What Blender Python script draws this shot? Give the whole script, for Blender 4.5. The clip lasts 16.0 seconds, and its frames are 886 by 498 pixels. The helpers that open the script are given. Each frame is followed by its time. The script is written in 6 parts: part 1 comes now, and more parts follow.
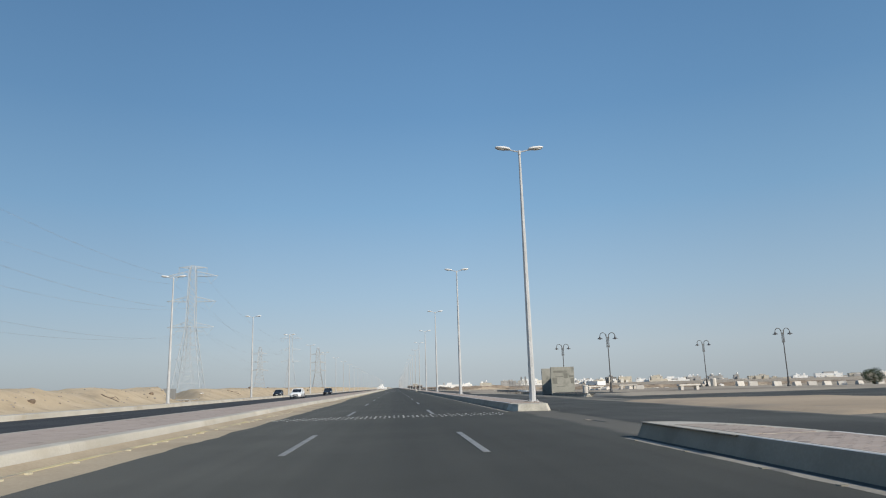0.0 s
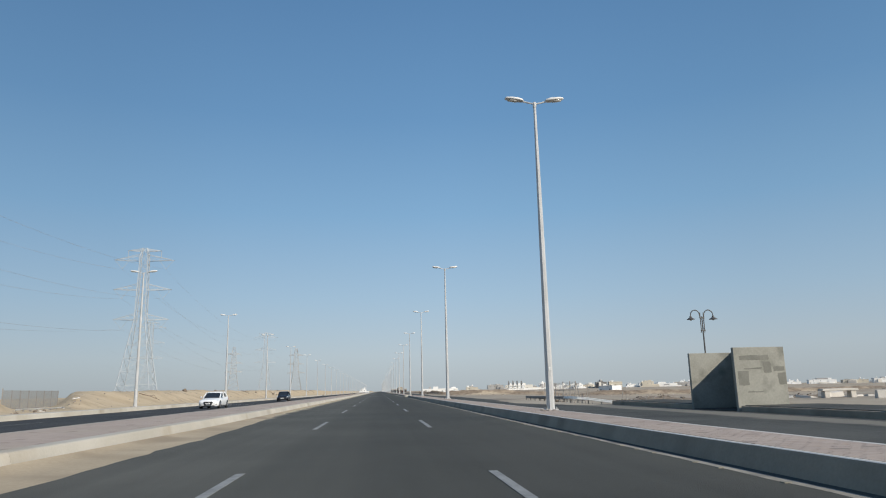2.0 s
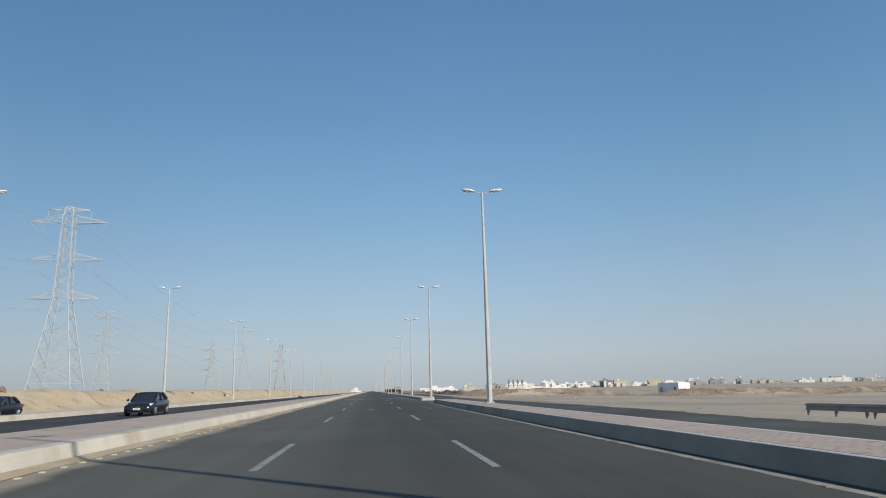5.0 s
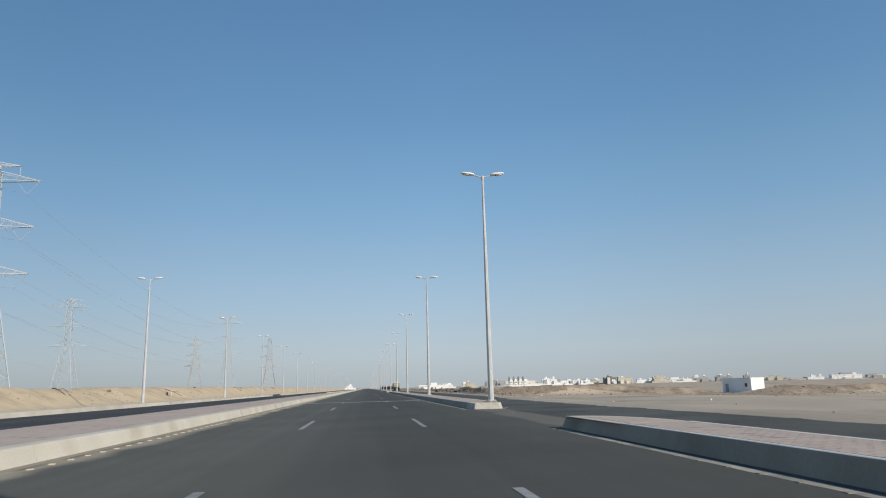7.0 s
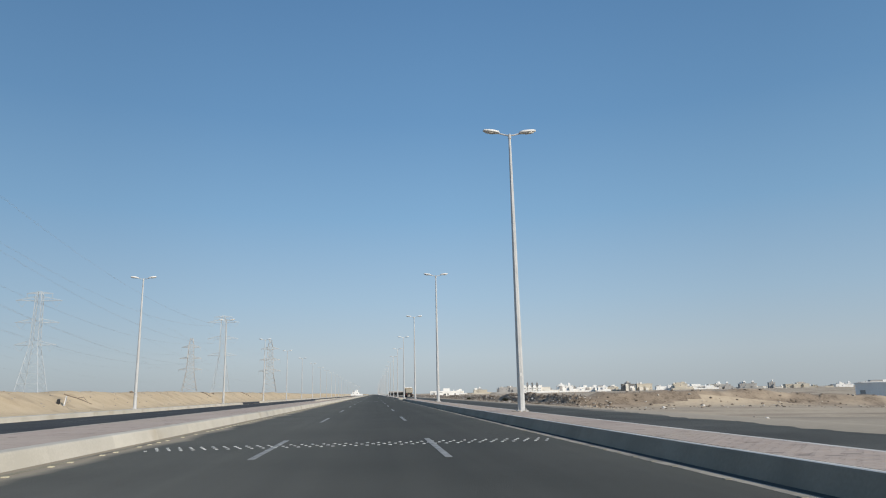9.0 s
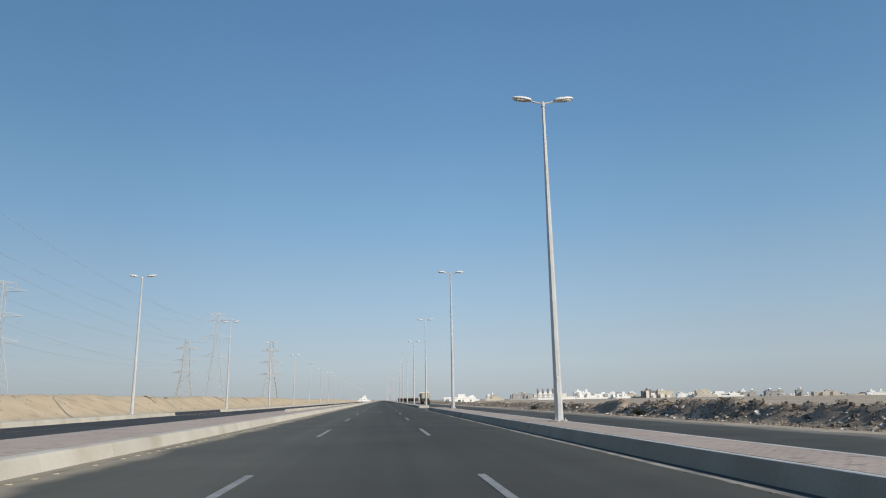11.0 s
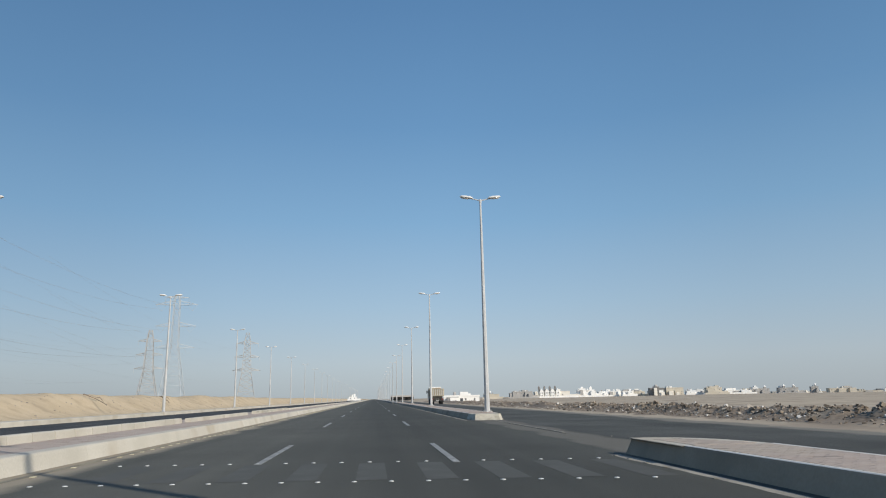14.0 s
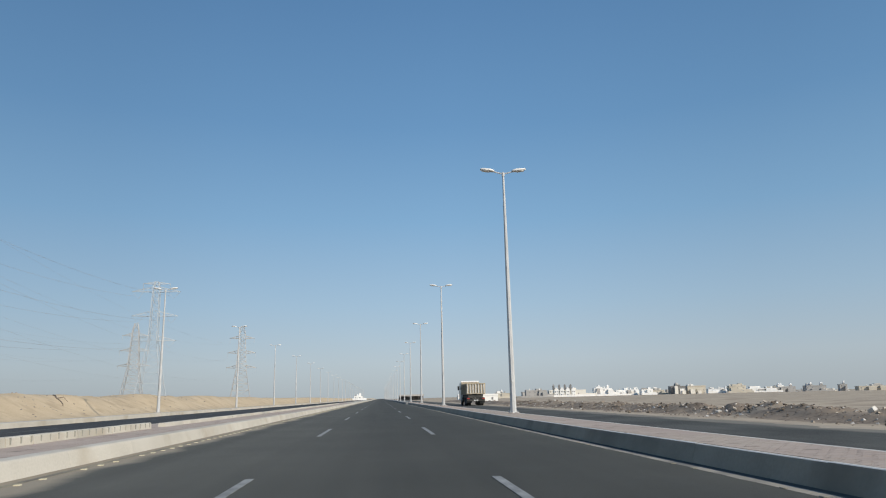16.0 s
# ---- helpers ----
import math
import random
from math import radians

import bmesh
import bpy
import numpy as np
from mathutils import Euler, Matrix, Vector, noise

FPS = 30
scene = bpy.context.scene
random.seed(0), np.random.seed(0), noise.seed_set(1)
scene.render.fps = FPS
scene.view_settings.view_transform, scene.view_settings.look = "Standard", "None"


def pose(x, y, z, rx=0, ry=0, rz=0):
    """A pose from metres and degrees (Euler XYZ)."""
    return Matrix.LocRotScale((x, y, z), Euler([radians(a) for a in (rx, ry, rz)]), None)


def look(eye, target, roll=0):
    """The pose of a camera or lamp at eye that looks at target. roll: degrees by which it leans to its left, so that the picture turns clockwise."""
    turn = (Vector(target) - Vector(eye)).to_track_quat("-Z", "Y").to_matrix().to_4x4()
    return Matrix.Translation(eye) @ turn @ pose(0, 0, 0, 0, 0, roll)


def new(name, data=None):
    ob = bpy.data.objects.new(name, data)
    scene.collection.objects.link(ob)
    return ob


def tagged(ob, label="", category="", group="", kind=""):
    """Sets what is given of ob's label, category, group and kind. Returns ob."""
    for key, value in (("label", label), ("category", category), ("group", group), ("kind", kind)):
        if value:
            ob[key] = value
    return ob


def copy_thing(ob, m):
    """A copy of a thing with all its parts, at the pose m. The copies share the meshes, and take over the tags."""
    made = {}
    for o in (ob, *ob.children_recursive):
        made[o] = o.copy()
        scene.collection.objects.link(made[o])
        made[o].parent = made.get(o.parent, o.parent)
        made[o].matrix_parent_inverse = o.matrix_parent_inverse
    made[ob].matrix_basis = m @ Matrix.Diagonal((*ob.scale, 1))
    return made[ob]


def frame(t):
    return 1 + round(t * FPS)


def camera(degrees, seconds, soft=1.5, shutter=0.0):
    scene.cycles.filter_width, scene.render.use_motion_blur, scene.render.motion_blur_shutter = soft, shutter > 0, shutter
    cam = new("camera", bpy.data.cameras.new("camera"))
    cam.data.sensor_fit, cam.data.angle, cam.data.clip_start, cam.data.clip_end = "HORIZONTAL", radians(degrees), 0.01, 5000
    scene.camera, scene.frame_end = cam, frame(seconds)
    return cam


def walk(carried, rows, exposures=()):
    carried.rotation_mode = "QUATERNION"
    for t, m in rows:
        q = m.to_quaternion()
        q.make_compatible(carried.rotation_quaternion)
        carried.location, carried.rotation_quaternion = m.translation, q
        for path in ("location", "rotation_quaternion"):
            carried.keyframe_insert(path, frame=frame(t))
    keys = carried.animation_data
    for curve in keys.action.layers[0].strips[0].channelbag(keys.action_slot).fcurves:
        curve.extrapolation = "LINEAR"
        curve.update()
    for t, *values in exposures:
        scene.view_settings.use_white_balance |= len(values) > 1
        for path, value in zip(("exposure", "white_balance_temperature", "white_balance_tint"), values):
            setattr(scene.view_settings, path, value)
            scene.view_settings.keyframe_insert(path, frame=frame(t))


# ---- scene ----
cam = camera(65.89, 16.0, 1.1)
PATH = [
    (0, (-0.015, 0.000, 1.141), (0.709, 9.778, 3.106), -1.77),
    (0.5, (-0.200, 9.590, 1.141), (0.538, 19.371, 3.086), -1.57),
    (1, (-0.181, 20.892, 1.141), (0.781, 30.635, 3.180), -1.57),
    (1.5, (-0.081, 30.687, 1.141), (0.861, 40.425, 3.214), -1.67),
    (2, (-0.066, 42.202, 1.141), (0.884, 51.951, 3.157), -1.38),
    (2.5, (-0.076, 52.088, 1.141), (0.850, 61.833, 3.183), -1.41),
    (3, (-0.096, 62.573, 1.141), (0.916, 72.298, 3.241), -1.29),
    (3.5, (-0.123, 73.388, 1.141), (0.928, 83.130, 3.141), -1.90),
    (4, (0.001, 84.362, 1.141), (0.825, 94.145, 3.042), -1.57),
    (4.5, (-0.292, 94.761, 1.141), (0.700, 104.506, 3.153), -1.50),
    (7, (-0.144, 146.390, 1.141), (0.980, 156.130, 3.109), -1.53),
    (7.5, (0.110, 156.466, 1.141), (1.121, 166.217, 3.140), -1.25),
    (8, (0.300, 168.219, 1.141), (1.294, 177.966, 3.160), -1.28),
    (10.5, (-0.008, 220.402, 1.141), (1.030, 230.119, 3.264), -1.31),
    (11, (0.022, 231.552, 1.141), (0.904, 241.280, 3.286), -1.01),
    (11.5, (0.109, 241.408, 1.141), (0.987, 251.135, 3.289), -1.22),
    (12, (0.181, 252.523, 1.141), (1.229, 262.249, 3.217), -1.33),
    (12.5, (0.166, 262.250, 1.141), (1.251, 271.982, 3.168), -1.10),
    (13, (0.139, 273.497, 1.141), (1.224, 283.198, 3.312), -0.97),
    (13.5, (0.064, 283.000, 1.141), (1.214, 292.658, 3.468), -1.28),
    (14, (0.045, 293.550, 1.141), (1.058, 303.270, 3.264), -1.23),
    (14.5, (0.100, 304.445, 1.141), (1.086, 314.169, 3.258), -0.99),
    (15, (0.020, 314.665, 1.141), (1.084, 324.384, 3.239), -1.39),
    (15.5, (-0.114, 325.575, 1.141), (0.957, 335.302, 3.197), -1.41),
    (16, (-0.131, 336.031, 1.141), (0.797, 345.760, 3.257), -1.37),
]
walk(cam, [(t, look(eye, target, roll)) for t, eye, target, roll in PATH])

# ---- light ----
world = bpy.data.worlds.new("world")
world.use_nodes = True
scene.world = world
wn, wl = world.node_tree.nodes, world.node_tree.links
sky = wn.new("ShaderNodeTexSky")
sky.sky_type, sky.sun_disc = "NISHITA", False
sky.sun_elevation, sky.sun_rotation = radians(29), radians(137)
sky.altitude, sky.air_density, sky.dust_density, sky.ozone_density = 0, 1.0, 1.6, 4.0
# dusty air: the sky pales evenly towards the horizon
wgeo, wsep, wramp, wmix, wgain = (wn.new("ShaderNodeNewGeometry"), wn.new("ShaderNodeSeparateXYZ"), wn.new("ShaderNodeValToRGB"), wn.new("ShaderNodeMix"), wn.new("ShaderNodeVectorMath"))
wl.new(wgeo.outputs["Position"], wsep.inputs[0])
wl.new(wsep.outputs[2], wramp.inputs[0])
AIR = ((0.0, (0.465, 0.525, 0.565)), (0.05, (0.47, 0.55, 0.618)), (0.13, (0.362, 0.508, 0.643)), (0.25, (0.222, 0.41, 0.615)), (0.38, (0.14, 0.305, 0.525)), (0.53, (0.10, 0.235, 0.44)), (1.0, (0.06, 0.15, 0.34)))
while len(wramp.color_ramp.elements) < len(AIR):
    wramp.color_ramp.elements.new(0.5)
for node, (at, colour) in zip(wramp.color_ramp.elements, AIR):
    node.position, node.color = at, (*colour, 1)
wgain.operation = "SCALE"
wl.new(sky.outputs[0], wgain.inputs[0])
wgain.inputs["Scale"].default_value = 0.12
wmix.data_type, wmix.inputs[0].default_value = "RGBA", 0.8
wl.new(wgain.outputs[0], wmix.inputs[6])
wl.new(wramp.outputs[0], wmix.inputs[7])
wspan, wside, wtint = wn.new("ShaderNodeMapRange"), wn.new("ShaderNodeValToRGB"), wn.new("ShaderNodeVectorMath")
wspan.inputs["From Min"].default_value, wspan.inputs["From Max"].default_value = -1.0, 1.0
wl.new(wsep.outputs[0], wspan.inputs[0])
wl.new(wspan.outputs[0], wside.inputs[0])
SIDES = ((0.2, 0.87), (0.325, 0.915), (0.4, 0.985), (0.55, 1.05), (0.64, 1.03), (0.75, 0.965))
while len(wside.color_ramp.elements) < len(SIDES):
    wside.color_ramp.elements.new(0.5)
for node, (at, value) in zip(wside.color_ramp.elements, SIDES):
    node.position, node.color = at, (value, value, value, 1)
wtint.operation = "SCALE"
wl.new(wmix.outputs[2], wtint.inputs[0])
wl.new(wside.outputs[0], wtint.inputs["Scale"])
wl.new(wtint.outputs[0], wn["Background"].inputs[0])
wn["Background"].inputs[1].default_value = 1.0

sun = new("sun", bpy.data.lights.new("sun", "SUN"))
sun.data.energy, sun.data.angle, sun.data.color = 4.4, radians(0.6), (1.0, 0.93, 0.82)
sun.matrix_world = look((0, 0, 30), (-0.595, 0.639, 29.515))


# ---- materials ----
def material(name, a, b, scale=4.0, fine=40.0, rough=0.85, bump=0.3, metal=0.0, spread=0.5, c=None, c_scale=0.3, c_at=0.62, per="", vary=(0.93, 1.06), odd=0.0):
    """Two colours mixed by coarse and fine noise, a third one in patches, relief from the fine noise. per: 'island' or 'object' varies each piece."""
    m = bpy.data.materials.new(name)
    m.use_nodes = True
    n, l = m.node_tree.nodes, m.node_tree.links
    p = n["Principled BSDF"]
    p.inputs["Roughness"].default_value, p.inputs["Metallic"].default_value = rough, metal
    geo = n.new("ShaderNodeNewGeometry")
    big, small = n.new("ShaderNodeTexNoise"), n.new("ShaderNodeTexNoise")
    for node, s, detail in ((big, scale, 5), (small, fine, 3)):
        node.inputs["Scale"].default_value, node.inputs["Detail"].default_value = s, detail
        l.new(geo.outputs["Position"], node.inputs["Vector"])
    add = n.new("ShaderNodeMath")
    add.operation = "MULTIPLY_ADD"
    l.new(small.outputs[0], add.inputs[0])
    add.inputs[1].default_value = spread
    l.new(big.outputs[0], add.inputs[2])
    ramp = n.new("ShaderNodeValToRGB")
    ramp.color_ramp.elements[0].position, ramp.color_ramp.elements[0].color = 0.42 + spread * 0.3, (*a, 1)
    ramp.color_ramp.elements[1].position, ramp.color_ramp.elements[1].color = 0.60 + spread * 0.7, (*b, 1)
    l.new(add.outputs[0], ramp.inputs[0])
    out = ramp.outputs[0]
    if c:
        patch, mask, mix = n.new("ShaderNodeTexNoise"), n.new("ShaderNodeValToRGB"), n.new("ShaderNodeMix")
        patch.inputs["Scale"].default_value, patch.inputs["Detail"].default_value = c_scale, 6
        l.new(geo.outputs["Position"], patch.inputs["Vector"])
        mask.color_ramp.elements[0].position, mask.color_ramp.elements[1].position = c_at - 0.06, c_at + 0.1
        l.new(patch.outputs[0], mask.inputs[0])
        mix.data_type = "RGBA"
        l.new(mask.outputs[0], mix.inputs[0])
        l.new(out, mix.inputs[6])
        mix.inputs[7].default_value = (*c, 1)
        out = mix.outputs[2]
    if per:
        rnd, sep = (geo.outputs["Random Per Island"], None) if per == "island" else (n.new("ShaderNodeObjectInfo").outputs["Random"], None)
        hsv, mr = n.new("ShaderNodeHueSaturation"), n.new("ShaderNodeMapRange")
        mr.inputs["To Min"].default_value, mr.inputs["To Max"].default_value = vary
        l.new(rnd, mr.inputs[0])
        l.new(mr.outputs[0], hsv.inputs["Value"])
        if odd:
            # a few pieces much darker than the rest
            less, pick = n.new("ShaderNodeMath"), n.new("ShaderNodeMix")
            less.operation, less.inputs[1].default_value = "LESS_THAN", odd
            l.new(rnd, less.inputs[0])
            l.new(less.outputs[0], pick.inputs[0])
            l.new(mr.outputs[0], pick.inputs[2])
            pick.inputs[3].default_value = 0.66
            l.new(pick.outputs[0], hsv.inputs["Value"])
        l.new(out, hsv.inputs["Color"])
        out = hsv.outputs[0]
    l.new(out, p.inputs["Base Color"])
    if bump:
        bp = n.new("ShaderNodeBump")
        bp.inputs["Strength"].default_value, bp.inputs["Distance"].default_value = bump, 0.02
        l.new(small.outputs[0], bp.inputs["Height"])
        l.new(bp.outputs[0], p.inputs["Normal"])
    return m


def plain(name, col, rough=0.5, metal=0.0, emit=0.0):
    m = bpy.data.materials.new(name)
    m.use_nodes = True
    p = m.node_tree.nodes["Principled BSDF"]
    p.inputs["Base Color"].default_value = (*col, 1)
    p.inputs["Roughness"].default_value, p.inputs["Metallic"].default_value = rough, metal
    return m


def asphalt_material(name, a, b, edges=(), lanes=()):
    """Worn asphalt: wheel paths along y, fine stone, sand blown on along the given edges (x, width), and brightness
    across the lanes (x, shade), with a windscreen reflection painted in.
    """
    m = material(name, a, b, 0.25, 60.0, 0.82, 0.5, spread=0.35)
    n, l = m.node_tree.nodes, m.node_tree.links
    p = n["Principled BSDF"]
    p.inputs["Specular IOR Level"].default_value = 0.22
    geo, sep = n.new("ShaderNodeNewGeometry"), n.new("ShaderNodeSeparateXYZ")
    l.new(geo.outputs["Position"], sep.inputs[0])
    # streaks along the driving direction
    mp, streak = n.new("ShaderNodeMapping"), n.new("ShaderNodeTexNoise")
    mp.inputs["Scale"].default_value = (1.6, 0.012, 1.0)
    l.new(geo.outputs["Position"], mp.inputs[0])
    l.new(mp.outputs[0], streak.inputs["Vector"])
    streak.inputs["Scale"].default_value, streak.inputs["Detail"].default_value = 1.0, 4
    hsv, mr = n.new("ShaderNodeHueSaturation"), n.new("ShaderNodeMapRange")
    mr.inputs["From Min"].default_value, mr.inputs["From Max"].default_value = 0.3, 0.7
    mr.inputs["To Min"].default_value, mr.inputs["To Max"].default_value = 0.90, 1.10
    l.new(streak.outputs[0], mr.inputs[0])
    l.new(mr.outputs[0], hsv.inputs["Value"])
    l.new(p.inputs["Base Color"].links[0].from_socket, hsv.inputs["Color"])
    if lanes:
        span, tone, gain, times = n.new("ShaderNodeMapRange"), n.new("ShaderNodeValToRGB"), n.new("ShaderNodeMath"), n.new("ShaderNodeMath")
        span.inputs["From Min"].default_value, span.inputs["From Max"].default_value = -6.0, 5.0
        l.new(sep.outputs[0], span.inputs[0])
        l.new(span.outputs[0], tone.inputs[0])
        while len(tone.color_ramp.elements) < len(lanes):
            tone.color_ramp.elements.new(0.5)
        for node, (x, value) in zip(tone.color_ramp.elements, lanes):
            node.position, node.color = (x + 6.0) / 11.0, (value / 2, value / 2, value / 2, 1)
        gain.operation, gain.inputs[1].default_value = "MULTIPLY", 2.0
        l.new(tone.outputs[0], gain.inputs[0])
        times.operation = "MULTIPLY"
        l.new(gain.outputs[0], times.inputs[0])
        l.new(mr.outputs[0], times.inputs[1])
        l.new(times.outputs[0], hsv.inputs["Value"])
    out = hsv.outputs[0]
    ragged = n.new("ShaderNodeTexNoise")
    ragged.inputs["Scale"].default_value, ragged.inputs["Detail"].default_value = 0.35, 6
    l.new(geo.outputs["Position"], ragged.inputs["Vector"])
    for x, width, colour in edges:
        off, dist, mask, mix = n.new("ShaderNodeMath"), n.new("ShaderNodeMath"), n.new("ShaderNodeMapRange"), n.new("ShaderNodeMix")
        off.operation, off.inputs[1].default_value = "SUBTRACT", x
        l.new(sep.outputs[0], off.inputs[0])
        dist.operation = "ABSOLUTE"
        l.new(off.outputs[0], dist.inputs[0])
        wob = n.new("ShaderNodeMath")
        wob.operation, wob.inputs[1].default_value = "MULTIPLY_ADD", -1.6 * width
        l.new(ragged.outputs[0], wob.inputs[0])
        l.new(dist.outputs[0], wob.inputs[2])
        mask.inputs["From Min"].default_value, mask.inputs["From Max"].default_value = -0.1 * width, 0.35 * width
        mask.inputs["To Min"].default_value, mask.inputs["To Max"].default_value = 0.7, 0.0
        l.new(wob.outputs[0], mask.inputs[0])
        mix.data_type = "RGBA"
        l.new(mask.outputs[0], mix.inputs[0])
        l.new(out, mix.inputs[6])
        mix.inputs[7].default_value = (*colour, 1)
        out = mix.outputs[2]
    l.new(out, p.inputs["Base Color"])
    return m


DUST = (0.40, 0.34, 0.25)
M_SAND = material("sand", (0.455, 0.352, 0.225), (0.54, 0.43, 0.285), 0.35, 6.0, 0.95, 0.6, spread=0.6, c=(0.40, 0.31, 0.20), c_scale=0.45, c_at=0.58)
M_LOTSAND = material("lot_sand", (0.37, 0.28, 0.185), (0.46, 0.355, 0.24), 0.15, 6.0, 0.95, 0.5, spread=0.5, c=(0.29, 0.235, 0.17), c_scale=0.12, c_at=0.58)
M_PLAIN = material("dusty_plain", (0.31, 0.262, 0.195), (0.41, 0.345, 0.26), 0.06, 3.0, 0.95, 0.6, spread=0.5, c=(0.22, 0.175, 0.13), c_scale=0.05, c_at=0.57)
# lightens the left lanes like a windscreen reflection, darkens the driven lane
LANE_TONES = ((-6.0, 1.12), (-4.0, 1.24), (-2.6, 1.24), (-1.3, 1.03), (0.3, 0.84), (2.0, 0.80), (3.6, 0.86), (4.6, 1.0))
M_ASPHALT = asphalt_material("asphalt", (0.076, 0.074, 0.062), (0.093, 0.090, 0.076), ((-5.95, 0.85, DUST),), LANE_TONES)
M_ASPHALT_B = asphalt_material("asphalt_service", (0.060, 0.059, 0.051), (0.100, 0.098, 0.086), ((13.5, 1.1, (0.26, 0.235, 0.19)),))
M_ASPHALT_GAP = asphalt_material("asphalt_crossing", (0.064, 0.062, 0.053), (0.10, 0.098, 0.086), ((5.8, 0.75, (0.175, 0.16, 0.13)),))
M_ASPHALT_C = asphalt_material("asphalt_opposite", (0.042, 0.042, 0.042), (0.062, 0.061, 0.059), ((-20.6, 0.3, DUST), (-29.5, 0.6, DUST)))
M_KERB = material("kerb_concrete", (0.445, 0.41, 0.34), (0.54, 0.50, 0.425), 0.6, 25.0, 0.9, 0.08, c=(0.40, 0.345, 0.265), c_scale=0.5, c_at=0.60, per="object")
M_KERB_GREY = material("kerb_concrete_grey", (0.23, 0.225, 0.21), (0.32, 0.315, 0.295), 1.2, 25.0, 0.9, 0.18, c=(0.17, 0.165, 0.155), c_scale=0.7, c_at=0.66, per="object")
# island kerb sides darkened to hold their shade; plain dark tone on other pieces
M_KERB_SHADE_DARK = material("kerb_shade_dark_concrete", (0.275, 0.226, 0.165), (0.345, 0.285, 0.212), 0.9, 20.0, 0.85, 0.15, c=(0.215, 0.174, 0.126), c_scale=0.5, c_at=0.6, per="object", vary=(0.97, 1.03))
M_DRIFT = material("drifted_sand", (0.37, 0.293, 0.195), (0.45, 0.365, 0.25), 0.5, 14.0, 0.95, 0.3, c=(0.31, 0.245, 0.165), c_scale=0.4, c_at=0.60)
M_GUTTER = material("gutter_dust", (0.26, 0.235, 0.195), (0.40, 0.355, 0.285), 1.2, 14.0, 0.95, 0.3, c=(0.17, 0.16, 0.14), c_scale=0.9, c_at=0.56)
M_NOSE = material("nose_concrete", (0.39, 0.36, 0.295), (0.49, 0.455, 0.375), 2.2, 16.0, 0.95, 0.4, spread=0.8, c=(0.27, 0.245, 0.195), c_scale=1.6, c_at=0.60)
# same kerb concrete lightened as if sunlit, for the upward faces
M_KERB_TOP_LIT = material("kerb_lit_top_concrete", (0.53, 0.505, 0.46), (0.63, 0.605, 0.56), 1.0, 25.0, 0.9, 0.1, c=(0.47, 0.44, 0.39), c_scale=0.9, c_at=0.66)
M_PAVER = material("paver", (0.37, 0.298, 0.248), (0.43, 0.352, 0.295), 0.35, 30.0, 0.9, 0.15, c=(0.40, 0.335, 0.27), c_scale=0.25, c_at=0.6, per="island", vary=(0.94, 1.05), odd=0.03)
M_BED = material("paving_bed", (0.22, 0.185, 0.155), (0.27, 0.225, 0.19), 1.0, 30.0, 0.95, 0.3)
M_PAINT = material("road_paint", (0.19, 0.19, 0.18), (0.33, 0.33, 0.31), 2.0, 18.0, 0.7, 0.2, c=(0.15, 0.15, 0.14), c_scale=2.5, c_at=0.62)
M_PAINT_WORN = material("worn_paint", (0.075, 0.075, 0.07), (0.15, 0.15, 0.14), 2.0, 14.0, 0.8, 0.2, c=(0.08, 0.08, 0.08), c_scale=1.5, c_at=0.52)
M_YELLOW = material("yellow_paint", (0.48, 0.40, 0.20), (0.58, 0.50, 0.30), 1.5, 18.0, 0.8, 0.2, c=(0.34, 0.29, 0.22), c_scale=0.8, c_at=0.5)
M_YELLOW_DULL = material("dusty_yellow_paint", (0.20, 0.178, 0.125), (0.33, 0.292, 0.205), 1.5, 18.0, 0.85, 0.2, c=(0.15, 0.135, 0.105), c_scale=0.6, c_at=0.52)
M_STUD = plain("stud_ceramic", (0.58, 0.58, 0.55), 0.5)
M_STUD_Y = plain("stud_yellow", (0.55, 0.49, 0.34), 0.7)
M_STUD_DULL = material("stud_dusty", (0.20, 0.185, 0.145), (0.30, 0.275, 0.215), 3.0, 20.0, 0.9, 0.1)
M_ZEBRA = material("worn_zebra_paint", (0.066, 0.064, 0.054), (0.092, 0.089, 0.075), 1.6, 14.0, 0.85, 0.2, c=(0.073, 0.071, 0.059), c_scale=1.1, c_at=0.5)
M_POLE = material("galvanised_steel", (0.47, 0.468, 0.455), (0.58, 0.575, 0.56), 1.5, 14.0, 0.42, 0.05, metal=0.1)
M_HEAD = material("luminaire_shell", (0.66, 0.65, 0.62), (0.74, 0.73, 0.70), 3.0, 30.0, 0.5, 0.0)
M_LENS = plain("lamp_glass", (0.62, 0.60, 0.55), 0.15)
M_DARKMETAL = material("dark_painted_steel", (0.06, 0.058, 0.058), (0.10, 0.095, 0.09), 4.0, 40.0, 0.5, 0.1)
# distance haze put into the colour: tall pylons in pale blue-grey near the sky's
M_LATTICE_HAZE = material("hazy_lattice_steel", (0.39, 0.43, 0.46), (0.45, 0.485, 0.51), 0.3, 3.0, 0.6, 0.0)
M_LATTICE_D = material("weathered_lattice_steel", (0.34, 0.345, 0.345), (0.42, 0.42, 0.415), 0.3, 3.0, 0.6, 0.0)
# insulators and wires carry the same blue-grey haze tint
M_INSUL_HAZE = plain("hazy_insulator_glass", (0.36, 0.40, 0.43), 0.4)
M_WIRE_HAZE = plain("hazy_aluminium_wire", (0.36, 0.395, 0.43), 0.6)
M_CONC = material("raw_concrete", (0.25, 0.245, 0.208), (0.34, 0.33, 0.285), 0.7, 12.0, 0.9, 0.15, c=(0.18, 0.178, 0.152), c_scale=1.1, c_at=0.60)
M_STAIN = material("damp_plaster", (0.155, 0.153, 0.13), (0.215, 0.21, 0.18), 1.5, 14.0, 0.9, 0.2)
